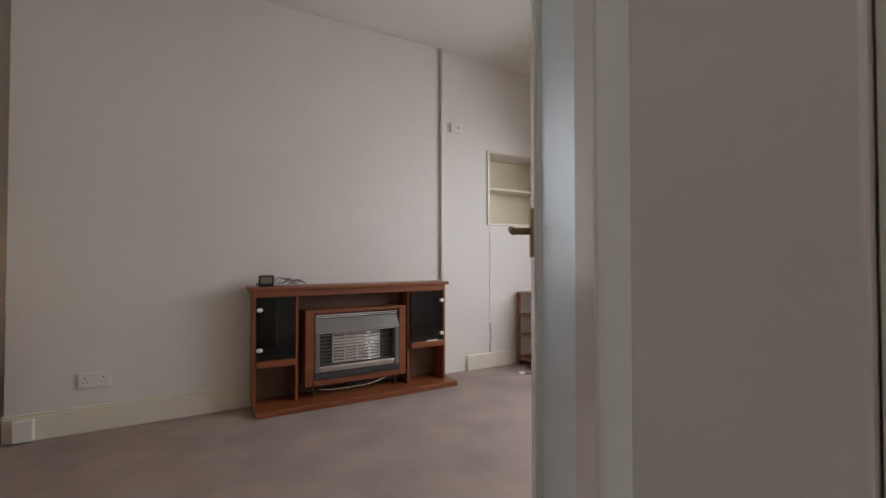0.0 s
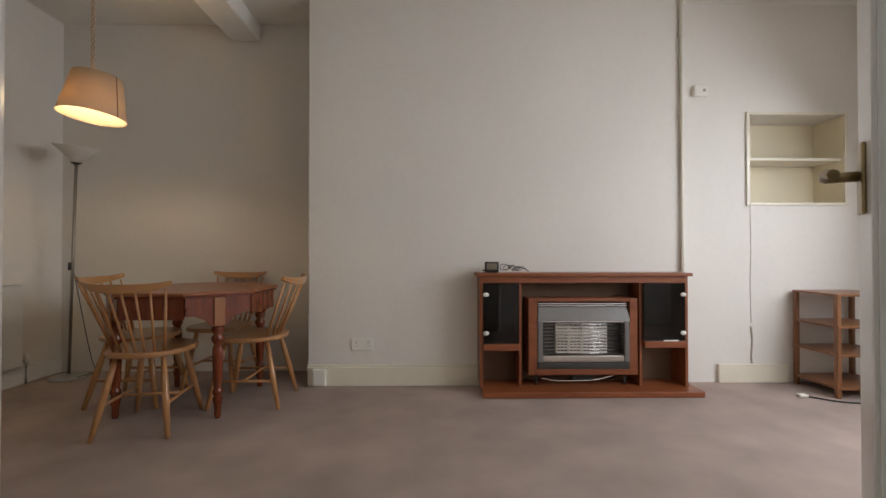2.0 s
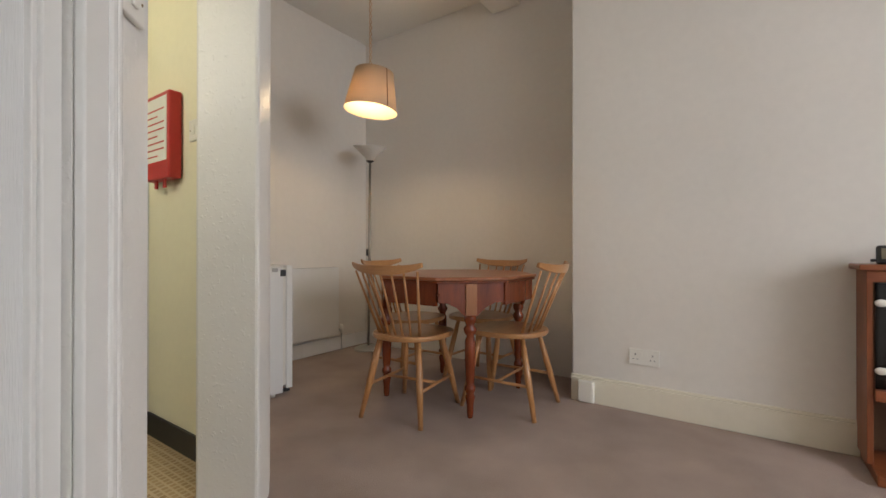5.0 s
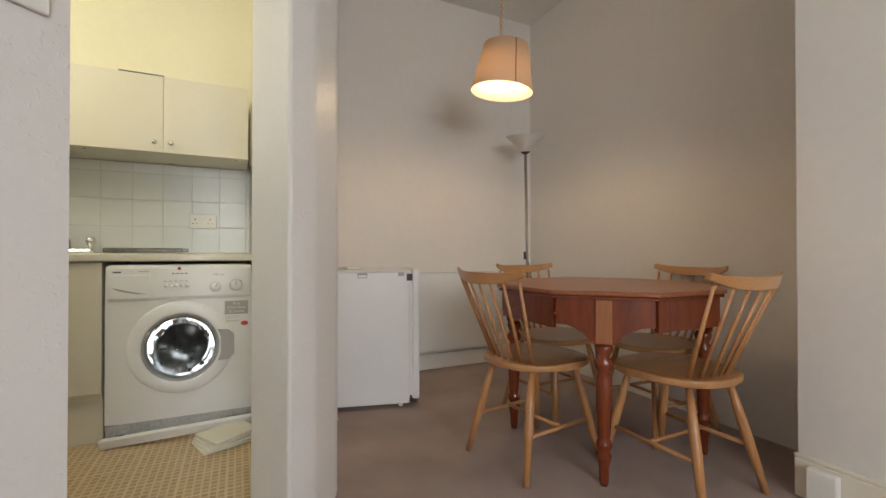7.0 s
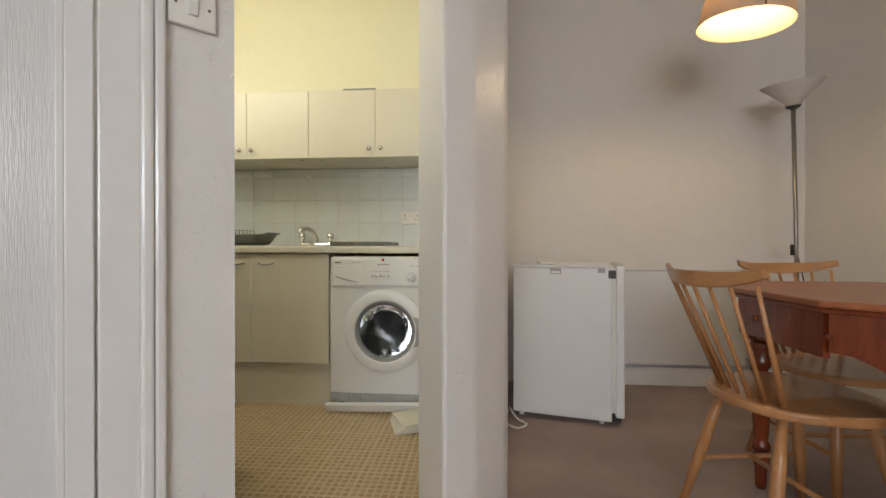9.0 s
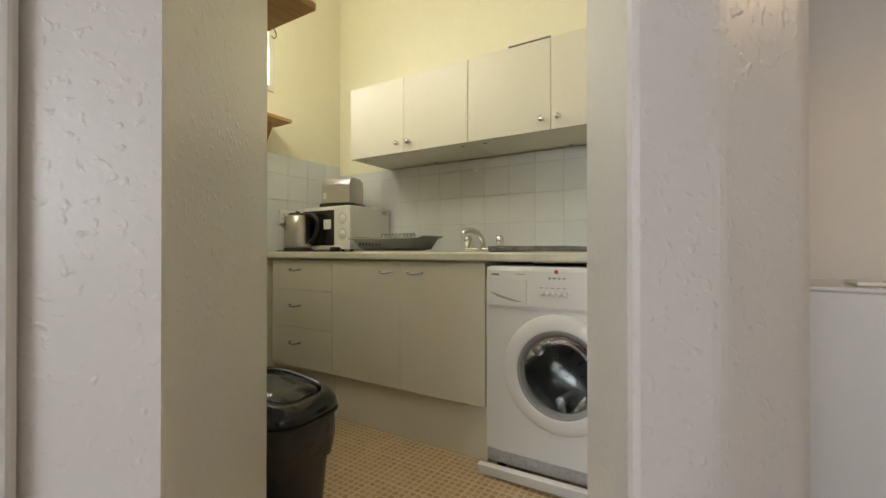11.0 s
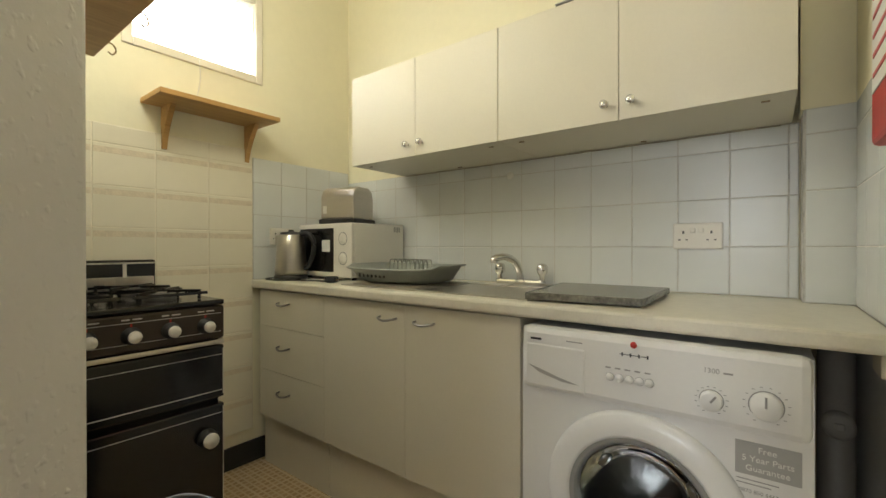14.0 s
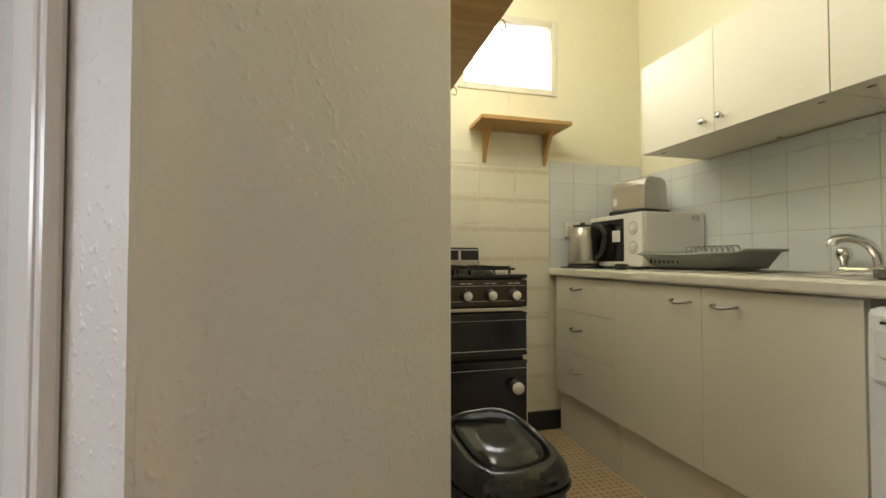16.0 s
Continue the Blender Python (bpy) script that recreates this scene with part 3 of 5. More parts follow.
# ---- fireplace ----
def fireplace():
    ob = thing("fireplace_surround", "teak veneer fire surround with side cabinets on a low plinth", "fireplace")
    y0, y1 = 4.485, 4.678
    part("mantel_shelf", B(((0.625, 4.46, 0.815), (2.13, y1, 0.838)), bevel=0.004), TEAK, ob)
    part("frieze", B(((0.65, y0, 0.768), (2.108, y0 + 0.02, 0.8145)), bevel=0.002), TEAK, ob)
    part("plinth", B(((0.66, 4.375, 0.002), (2.16, y1, 0.042)), bevel=0.005), TEAK, ob)
    for x in (0.65, 2.088):
        part("side_panel", B(((x, y0, 0.043), (x + 0.02, y1, 0.8145)), bevel=0.002), TEAKV, ob)
    part("back_panel", B(((0.671, y1 - 0.012, 0.043), (2.087, y1, 0.8145))), mat("dark_back_board", (0.13, 0.07, 0.035), 0.6), ob)
    for x in (0.925, 1.775):
        part("divider", B(((x, y0 + 0.02, 0.043), (x + 0.018, y1 - 0.013, 0.767)), bevel=0.002), TEAKV, ob)
    for x0, x1, z in ((0.671, 0.924, 0.30), (1.794, 2.087, 0.318)):
        part("shelf", B(((x0, y0 - 0.022, z), (x1, y1 - 0.013, z + 0.045)), bevel=0.003), TEAK, ob)
    for x0, x1, z0, kx in ((0.674, 0.922, 0.347, 0.69), (1.796, 2.085, 0.365, 2.068)):
        d = part("glass_door", B(((x0, y0 - 0.006, z0), (x1, y0 - 0.001, 0.766)), bevel=0.001), SMOKED, ob, "smoked glass door")
        for z in (0.42, 0.687):
            bm = lathe(bmesh.new(), [(0, 0), (0.014, 0), (0.019, 0.006), (0.016, 0.013), (0, 0.015)], Matrix.Translation((kx, y0 - 0.007, z)) @ pose(0, 0, 0, 90, 0, 0) @ Matrix.Diagonal((1.1, 0.8, 1, 1)))
            part("knob", bm, WHITEP, d, "white plastic door clip")
    return ob


def gas_fire():
    ob = thing("gas_fire", "grey gas fire with white radiants in a teak frame", "gas fire", pose(0.022, 0.043, -0.026))
    y = 4.452
    fx0, fx1, fz0, fz1 = 0.968, 1.735, 0.15, 0.685
    for a, b in (((fx0, y, fz0), (fx0 + 0.062, 4.62, fz1)), ((fx1 - 0.055, y, fz0), (fx1, 4.62, fz1)), ((fx0 + 0.043, y, fz0), (fx1 - 0.056, 4.62, fz0 + 0.04)), ((fx0 + 0.043, y, fz1 - 0.022), (fx1 - 0.056, 4.62, fz1))):
        part("frame", B((a, b), bevel=0.003), TEAK, ob, "teak veneer frame")
    cx0, cx1 = 1.032, 1.678
    part("case_back", B(((cx0, 4.53, 0.192), (cx1, 4.62, 0.66))), DARKGREY, ob)
    bm = bmesh.new()
    verts = [bm.verts.new(v) for v in ((cx0, 4.44, 0.53), (cx1, 4.44, 0.53), (cx1 - 0.012, 4.475, 0.622), (cx0 + 0.012, 4.475, 0.622), (cx0, 4.53, 0.53), (cx1, 4.53, 0.53), (cx1 - 0.012, 4.53, 0.622), (cx0 + 0.012, 4.53, 0.622))]
    for f in ((0, 1, 2, 3), (4, 7, 6, 5), (0, 4, 5, 1), (3, 2, 6, 7), (0, 3, 7, 4), (1, 5, 6, 2)):
        bm.faces.new([verts[k] for k in f])
    part("hood", bm, GREY, ob, "grey enamelled hood")
    for z in (0.629, 0.643):
        part("louvre", B(((cx0 + 0.01, 4.47, z), (cx1 - 0.01, 4.53, z + 0.006))), CHROME, ob)
    for a, b in (((cx0, 4.447, 0.238), (cx0 + 0.036, 4.53, 0.529)), ((cx1 - 0.036, 4.447, 0.238), (cx1, 4.53, 0.529))):
        part("cheek", B((a, b), bevel=0.006), GREY, ob)
    part("base_panel", B(((cx0, 4.447, 0.192), (cx1, 4.53, 0.237)), bevel=0.005), DARKGREY, ob)
    part("reflector", B(((cx0 + 0.037, 4.512, 0.24), (cx1 - 0.037, 4.528, 0.528))), DARKGREY, ob, "dark metal reflector")
    part("tray", B(((cx0 + 0.037, 4.45, 0.24), (cx1 - 0.037, 4.511, 0.285)), bevel=0.006), STEEL, ob)
    w = (1.535 - 1.165) / 4
    for k in range(4):
        r = part("radiant", B(((1.165 + k * w + 0.002, 4.485, 0.295), (1.165 + (k + 1) * w - 0.002, 4.511, 0.505)), bevel=0.003), CERAMIC, ob, "white fire-clay radiant")
        slots = [((1.165 + k * w + 0.012 + j * 0.026, 4.482, 0.31 + i * 0.022), (1.165 + k * w + 0.032 + j * 0.026, 4.4855, 0.317 + i * 0.022)) for i in range(9) for j in range(3)]
        part("slot_grid", B(*slots), DARKGREY, r)
    for k in range(9):
        z = 0.30 + k * 0.025
        part("guard_bar", tube(bmesh.new(), [(cx0 + 0.036, 4.462, z), (cx1 - 0.036, 4.462, z)], 0.003, 6), CHROME, ob)
    part("guard_rail", B(((cx0 + 0.037, 4.448, 0.517), (cx1 - 0.037, 4.462, 0.528)), bevel=0.002), CHROME, ob)
    for x in (1.03, 1.66):
        part("foot", rod(bmesh.new(), (x, 4.5, 0.069), (x, 4.5, 0.15), 0.009), DARKGREY, ob)
    part("gas_pipe", tube(bmesh.new(), curve_points([(1.08, 4.55, 0.1), (1.2, 4.54, 0.085), (1.45, 4.54, 0.09), (1.62, 4.56, 0.12)]), 0.008), CHROME, ob)
    part("burner_box", B(((1.3, 4.53, 0.09), (1.45, 4.6, 0.149)), bevel=0.004), BLACKP, ob)
    return ob


fireplace()
gas_fire()
tagged(part("paper_slip", B(((1.93, 4.464, 0.3635), (2.03, 4.4775, 0.371)), bevel=0.001), PAPER), "white slip of paper on the cabinet shelf", "paper")
ob = thing("desk_clock", "small dark clock standing on the mantel shelf", "clock", pose(0.74, 4.55, 0.8385, -8, 0, -6))
part("case", B(((-0.05, -0.02, 0), (0.05, 0.02, 0.075)), bevel=0.008), BLACKP, ob)
part("face", B(((-0.036, -0.0225, 0.018), (0.036, -0.0205, 0.062)), bevel=0.001), mat("amber_grey_face", (0.22, 0.19, 0.13), 0.3), ob)
part("winder", rod(bmesh.new(), (-0.05, 0, 0.015), (-0.066, 0, 0.015), 0.006), BLACKP, ob)
pts = [(0.83 + 0.15 * (k / 40) + 0.04 * math.cos(k * 0.9), 4.56 + 0.03 * math.sin(k * 0.7), 0.843 + 0.055 * abs(math.sin(k * 0.62 + 0.4)) * (1 - k / 80)) for k in range(40)]
tagged(part("tangled_cable", tube(bmesh.new(), curve_points(pts, 3), 0.0024, 5), BLACKP), "thin tangled black cable on the mantel shelf", "cable")

# open shelf unit by the recess
ob = thing("shelf_unit", "dark wooden open shelf unit with four tiers", "shelf", pose(3.25, 4.5, 0, 0, 0, 0))
for x in (-0.22, 0.2):
    for y in (-0.16, 0.17):
        part("post", B(((x, y, 0), (x + 0.026, y + 0.03, 0.70)), bevel=0.002), DARKWOOD, ob)
for z in (0.06, 0.28, 0.47, 0.685):
    part("shelf", B(((-0.219, -0.165, z), (0.226, 0.205, z + 0.016)), bevel=0.002), DARKWOOD, ob)
tagged(part("floor_cable", tube(bmesh.new(), curve_points([(2.86, 4.38, 0.006), (2.98, 4.28, 0.006), (3.12, 4.24, 0.006), (3.4, 4.2, 0.006)]), 0.005, 6), BLACKP), "black cable lying on the carpet", "cable")
tagged(part("cable_plug", B(((2.80, 4.37, 0.001), (2.86, 4.41, 0.02)), bevel=0.006), WHITEP), "white plug lying on the carpet", "plug")


# ---- dining alcove ----
def table():
    ob = thing("dining_table", "mahogany octagonal dining table on turned legs", "table", pose(-1.25, 4.37, 0))
    def octagon(r):
        return [(r * math.cos(radians(22.5 + 45 * k)), r * math.sin(radians(22.5 + 45 * k))) for k in range(8)]
    part("tabletop", prism(bmesh.new(), octagon(0.51), 0.733, 0.752, 0.006), MAHTOP, ob, "polished octagonal top")
    part("top_moulding", prism(bmesh.new(), octagon(0.50), 0.718, 0.7325, 0.004), MAHOGANY, ob)
    inner, outer = octagon(0.455), octagon(0.475)
    for k in range(8):
        j = (k + 1) % 8
        a, b = Vector((*outer[k], 0)), Vector((*outer[j], 0))
        mid, along = (a + b) / 2, (b - a)
        m = Matrix.Translation(mid) @ pose(0, 0, 0, 0, 0, math.degrees(math.atan2(along.y, along.x)))
        w = along.length / 2 - 0.003
        corner = k % 2 == 0   # these sides carry the legs
        low = [(-w, 0.60), (w, 0.60)] if not corner else [(-w, 0.618), (-w * 0.75, 0.615), (-w * 0.45, 0.59), (-0.035, 0.545), (0.035, 0.545), (w * 0.45, 0.59), (w * 0.75, 0.615), (w, 0.618)]
        outline = low + [(w, 0.717), (-w, 0.717)]
        bm = prism(bmesh.new(), outline, -0.009, 0.009, 0, m @ pose(0, 0, 0, 90, 0, 0))
        part("apron", bm, MAHOGANY, ob)
    prof = [(0, 0), (0.014, 0), (0.018, 0.02), (0.019, 0.07), (0.026, 0.105), (0.028, 0.115), (0.019, 0.13), (0.029, 0.15), (0.029, 0.165), (0.02, 0.178), (0.024, 0.2), (0.03, 0.33), (0.029, 0.41), (0.02, 0.436), (0.034, 0.46), (0.036, 0.475), (0.022, 0.495), (0.033, 0.52), (0.035, 0.535), (0.026, 0.548), (0, 0.548)]
    for sx, sy in ((1, 1), (1, -1), (-1, 1), (-1, -1)):
        leg = part("leg", lathe(bmesh.new(), prof, Matrix.Translation((sx * 0.3, sy * 0.3, 0)), 18), MAHOGANY, ob, "turned leg")
        m = Matrix.Translation((sx * 0.302, sy * 0.302, 0)) @ pose(0, 0, 0, 0, 0, 45)
        part("leg_block", box(bmesh.new(), (-0.03, -0.03, 0.549), (0.03, 0.03, 0.716), 0.002, m), ORANGEWOOD, leg, "lighter square leg block")
    for x in (-0.09, 0.2):
        part("knob", lathe(bmesh.new(), [(0, 0), (0.007, 0), (0.009, 0.01), (0, 0.014)], Matrix.Translation((x, -0.445, 0.66)) @ pose(0, 0, 0, 90, 0, 0), 10), MAHOGANY, ob)
    return ob


def chair():
    """A stick-back chair; it faces +y, its origin lies on the floor under the seat."""
    ob = thing("dining_chair", "lacquered beech stick-back dining chair at the table", "chair", group="chairs round the table")
    out = []
    for k in range(32):
        a = 2 * math.pi * k / 32
        c, s = math.cos(a), math.sin(a)
        out.append((0.205 * math.copysign(abs(c) ** 0.75, c) * (1.02 + 0.13 * s), 0.212 * math.copysign(abs(s) ** 0.72, s)))
    bm = prism(bmesh.new(), out, 0.418, 0.446, 0.009)
    part("seat", bm, BEECHX, ob, "saddled beech seat")
    for sx in (-1, 1):
        for y, fy in ((0.125, 0.215), (-0.125, -0.225)):
            part("leg", lathe(bmesh.new(), [(0, 0), (0.0125, 0), (0.0185, 0.2), (0.0175, 0.3), (0.012, 0.43), (0, 0.43)], Matrix.Translation((sx * 0.185, fy, 0)) @ (Vector((sx * 0.115, y, 0.43)) - Vector((sx * 0.185, fy, 0))).to_track_quat("Z", "Y").to_matrix().to_4x4(), 12), BEECH, ob)
        part("side_stretcher", rod(bmesh.new(), (sx * 0.158, 0.177, 0.17), (sx * 0.158, -0.183, 0.17), 0.0085), BEECH, ob)
    part("cross_stretcher", rod(bmesh.new(), (-0.157, 0.0, 0.171), (0.157, 0.0, 0.171), 0.0085), BEECH, ob)
    # crest rail: bowed back, with upturned tips
    bm = bmesh.new()
    rings = []
    for k in range(17):
        u = k / 8 - 1
        x, y = 0.212 * u, -0.312 + 0.06 * u * u
        lift = 0.026 * abs(u) ** 3
        half = 0.024 - 0.012 * abs(u) ** 2.2
        zc = 0.795 + lift
        ring = [(x, y - 0.010, zc - half), (x, y + 0.010, zc - half), (x, y + 0.008 - 0.008, zc + half), (x, y - 0.018, zc + half)]
        rings.append([bm.verts.new(v) for v in ring])
    for p, q in zip(rings, rings[1:]):
        for k in range(4):
            bm.faces.new([p[k], p[(k + 1) % 4], q[(k + 1) % 4], q[k]])
    bm.faces.new(rings[0])
    bm.faces.new(rings[-1][::-1])
    bmesh.ops.bevel(bm, geom=list(bm.edges), offset=0.003, segments=1, affect="EDGES")
    part("crest_rail", bm, BEECHX, ob)
    for k in range(7):
        u = (k - 3) / 3
        base, top = (0.125 * u, -0.165 + 0.035 * u * u, 0.44), (0.188 * u, -0.309 + 0.047 * u * u, 0.775 + 0.012 * abs(u) ** 3)
        part("spindle", rod(bmesh.new(), base, top, 0.0072 if abs(u) < 0.99 else 0.0095, 0.0058, 8), BEECH, ob)
    return ob


table()
first = chair()
first.matrix_world = pose(-1.28, 3.985, 0, 0, 0, 8)
for x, y, a in ((-0.868, 4.38, 91), (-1.63, 4.40, -88), (-1.25, 4.735, 178)):
    copy_thing(first, pose(x, y, 0, 0, 0, a))


def pendant():
    ob = thing("pendant_lamp", "lit beige fabric drum shade hanging on a twisted cord", "pendant lamp", pose(-1.738, 4.119, 1.80, -4, 4, 0))
    bm = lathe(bmesh.new(), [(0.172, 0), (0.125, 0.255), (0.1225, 0.254), (0.1695, 0.001), (0.172, 0)], None, 40)
    part("shade", bm, SHADE, ob, "beige fabric shade")
    a = radians(-8)
    part("seam", rod(bmesh.new(), (0.1725 * math.cos(a), 0.1725 * math.sin(a), 0.002), (0.126 * math.cos(a), 0.126 * math.sin(a), 0.253), 0.003, n=6), mat("brown_seam", (0.16, 0.09, 0.05), 0.8), ob)
    bm = lathe(bmesh.new(), [(0, 0.262), (0.012, 0.26), (0.02, 0.23), (0.02, 0.19), (0.0, 0.19)], None, 14)
    part("lamp_holder", bm, WHITEP, ob)
    bulb = part("bulb", lathe(bmesh.new(), [(0, 0.085), (0.02, 0.09), (0.03, 0.115), (0.026, 0.15), (0.014, 0.189), (0, 0.189)], None, 16), BULB, ob, "glowing bulb")
    bulb.visible_shadow = False
    for k in range(3):
        a = 2 * math.pi * k / 3
        part("spoke", rod(bmesh.new(), (0.02 * math.cos(a), 0.02 * math.sin(a), 0.235), (0.124 * math.cos(a), 0.124 * math.sin(a), 0.25), 0.002, n=6), WHITEP, ob)
    bm = bmesh.new()
    m = pose(0, 0, 0, 4, -4, 0)
    for ph in (0, math.pi):
        tube(bm, [m @ Vector((0.007 * math.cos(k * 0.8 + ph), 0.007 * math.sin(k * 0.8 + ph), 0.262 + k * 0.0098)) for k in range(84)], 0.004, 6)
    part("cord", bm, mat("cream_twisted_flex", (0.55, 0.38, 0.24), 0.7), ob, "twisted brown and cream flex")
    return ob


pendant()
tagged(part("ceiling_rose", lathe(bmesh.new(), [(0, 2.84), (0.02, 2.84), (0.045, 2.865), (0.045, 2.879), (0, 2.879)], Matrix.Translation((-1.738, 4.119, 0)))  , WHITEP), "white plastic ceiling rose", "ceiling rose")


def floor_lamp():
    ob = thing("floor_lamp", "slim metal uplighter lamp leaning in the alcove corner", "floor lamp")
    foot, neck = Vector((-2.525, 4.893, 0.03)), Vector((-2.345, 4.73, 1.655))
    part("base", lathe(bmesh.new(), [(0, 0), (0.125, 0), (0.125, 0.012), (0.10, 0.024), (0.02, 0.034), (0, 0.035)], Matrix.Translation((foot.x, foot.y, 0.001)), 28), mat("silver_paint", (0.5, 0.49, 0.46), 0.4, 0.6), ob)
    part("pole", rod(bmesh.new(), foot, neck, 0.0105), mat("grey_silver_pole", (0.33, 0.30, 0.26), 0.35, 0.8), ob)
    up = Matrix.Translation(neck) @ (neck - foot).to_track_quat("Z", "Y").to_matrix().to_4x4()
    part("shade", lathe(bmesh.new(), [(0, 0), (0.035, 0.0), (0.04, 0.02), (0.145, 0.115), (0.142, 0.117), (0.03, 0.024), (0, 0.024)], up, 28), mat("frosted_plastic_dish", (0.62, 0.57, 0.50), 0.5), ob, "frosted conical dish")
    part("collar", lathe(bmesh.new(), [(0.012, -0.02), (0.03, -0.01), (0.036, 0.0), (0, 0.001)], up, 18), DARKGREY, ob)
    at = foot.lerp(neck, 0.52)
    part("foot_switch", rod(bmesh.new(), at - Vector((0.012, 0.012, 0.03)), at + Vector((-0.012, -0.012, 0.03)), 0.011), BLACKP, ob)
    pts = [foot + Vector((0.08, -0.06, -0.02)), foot + Vector((0.14, -0.02, 0.0)), foot + Vector((0.2, 0.05, 0.01)), foot + Vector((0.12, 0.07, 0.1)), at]
    part("flex", tube(bmesh.new(), curve_points(pts, 8), 0.003, 6), BLACKP, ob)
    return ob


floor_lamp()


def radiator():
    ob = thing("radiator", "white panel radiator under the alcove wall", "radiator")
    x = -2.70
    bm = B(((x - 0.006, 3.72, 0.145), (x + 0.002, 4.70, 0.735)), bevel=0.003)
    part("panel", bm, WHITE, ob)
    bm = B(((x - 0.045, 3.72, 0.736), (x + 0.006, 4.70, 0.742)), bevel=0.002)
    part("top_grille", bm, WHITE, ob)
    for k in range(28):
        part("slot", B(((x - 0.03, 3.74 + k * 0.034, 0.7415), (x - 0.01, 3.762 + k * 0.034, 0.7432))), DARKGREY, ob)
    for y in (3.9, 4.5):
        part("bracket", B(((-2.749, y, 0.2), (x - 0.006, y + 0.03, 0.7))), WHITE, ob)
    part("pipe", tube(bmesh.new(), [(x - 0.01, 4.74, 0.002), (x - 0.01, 4.74, 0.17), (x - 0.01, 4.70, 0.19)], 0.0075), DUST, ob)
    part("valve", rod(bmesh.new(), (x - 0.01, 4.74, 0.15), (x - 0.01, 4.74, 0.23), 0.015), WHITEP, ob)
    return ob


radiator()


def fridge():
    ob = thing("fridge", "white under-counter fridge with its door ajar", "fridge", pose(-2.165, 3.215, 0, 0, 0, -14))
    part("body", B(((-0.5, 0, 0.025), (0, 0.488, 0.785)), bevel=0.006), WHITE, ob)
    part("top", B(((-0.505, -0.005, 0.7855), (0.002, 0.488, 0.798)), bevel=0.005), WHITE, ob)
    d = part("door", B(((-0.5, 0.505, 0.05), (0.004, 0.545, 0.80)), bevel=0.006), WHITE, ob)
    part("seal", B(((-0.48, 0.4885, 0.07), (-0.006, 0.5045, 0.785))), WHITEP, d)
    part("hinge", B(((-0.03, 0.47, 0.735), (0.003, 0.5035, 0.775)), bevel=0.002), BLACKP, ob)
    part("hinge", B(((-0.03, 0.46, 0.03), (-0.002, 0.53, 0.045)), bevel=0.002), BLACKP, ob)
    part("sticker", B(((0.001, 0.19, 0.752), (0.0016, 0.245, 0.782))), GREYLABEL, ob)
    part("sticker", B(((0.001, 0.42, 0.762), (0.0016, 0.455, 0.785))), GREYLABEL, ob)
    part("sticker_paper", B(((0.0014, 0.195, 0.757), (0.0022, 0.24, 0.768))), PAPER, ob)
    for x, y in ((-0.46, 0.04), (-0.04, 0.04), (-0.46, 0.44), (-0.04, 0.44)):
        part("foot", rod(bmesh.new(), (x, y, 0.001), (x, y, 0.026), 0.014), WHITEP, ob)
    return ob


fridge()
tagged(part("white_tray", B(((-2.35, 3.36, 0.7995), (-2.2, 3.44, 0.812)), bevel=0.004), WHITEP), "small white plastic piece on top of the fridge", "plastic lid")
tagged(part("fridge_cable", tube(bmesh.new(), curve_points([(-2.2, 3.19, 0.02), (-2.06, 3.17, 0.008), (-1.99, 3.22, 0.008), (-2.03, 3.27, 0.012), (-2.10, 3.23, 0.012), (-2.2, 3.2, 0.03)]), 0.005), WHITEP), "white cable curled beside the fridge", "cable")
# ---- kitchen ----
FX = -2.09   # fronts of the base units


def bow_handle(parent, y, z, x, w=0.078):
    """A bowed chrome pull along y."""
    pts = curve_points([(x, y - w / 2, z + 0.004), (x + 0.018, y - w / 2 + 0.005, z + 0.001), (x + 0.027, y, z - 0.004), (x + 0.018, y + w / 2 - 0.005, z + 0.001), (x, y + w / 2, z + 0.004)], 5)
    part("handle", tube(bmesh.new(), pts, 0.0042, 8), SATIN, parent, "satin steel bow handle")


def base_unit(name, y0, y1, label):
    ob = thing(name, label, "cabinet")
    part("body", B(((-2.64, y0 + 0.002, KF + 0.2), (FX - 0.02, y1 - 0.002, 0.855))), CREAMP, ob)
    part("plinth", B(((-2.135, y0, KF), (-2.116, y1, KF + 0.198))), CREAMP, ob)
    return ob


ob = base_unit("drawer_unit", 0.90, 1.377, "ivory base unit with three drawers and chrome handles")
for k, (z0, z1) in enumerate(((0.272, 0.4875), (0.489, 0.6885), (0.690, 0.852))):
    d = part("drawer", B(((FX - 0.0185, 0.902, z0), (FX, 1.3775, z1)), bevel=0.0015), CREAMP, ob)
    bow_handle(d, 1.10, z1 - (0.055 if z1 > 0.8 else 0.085), FX)
ob = base_unit("sink_unit", 1.379, 2.243, "ivory double-door base unit under the sink")
for y0, y1, hy in ((1.3785, 1.8122, 1.735), (1.8134, 2.242, 1.90)):
    d = part("door", B(((FX - 0.0185, y0, 0.272), (FX, y1, 0.852)), bevel=0.0015), CREAMP, ob)
    bow_handle(d, hy, 0.80, FX)
tagged(part("worktop", B(((-2.655, 0.854, 0.858), (-2.07, 2.966, 0.895)), bevel=0.008), WORKTOP), "cream laminate worktop along the kitchen wall", "worktop")
tagged(part("worktop_bearer", B(((-2.17, 2.94, 0.815), (-2.09, 2.966, 0.857)), bevel=0.003), CREAMP), "cream batten under the worktop end", "batten")

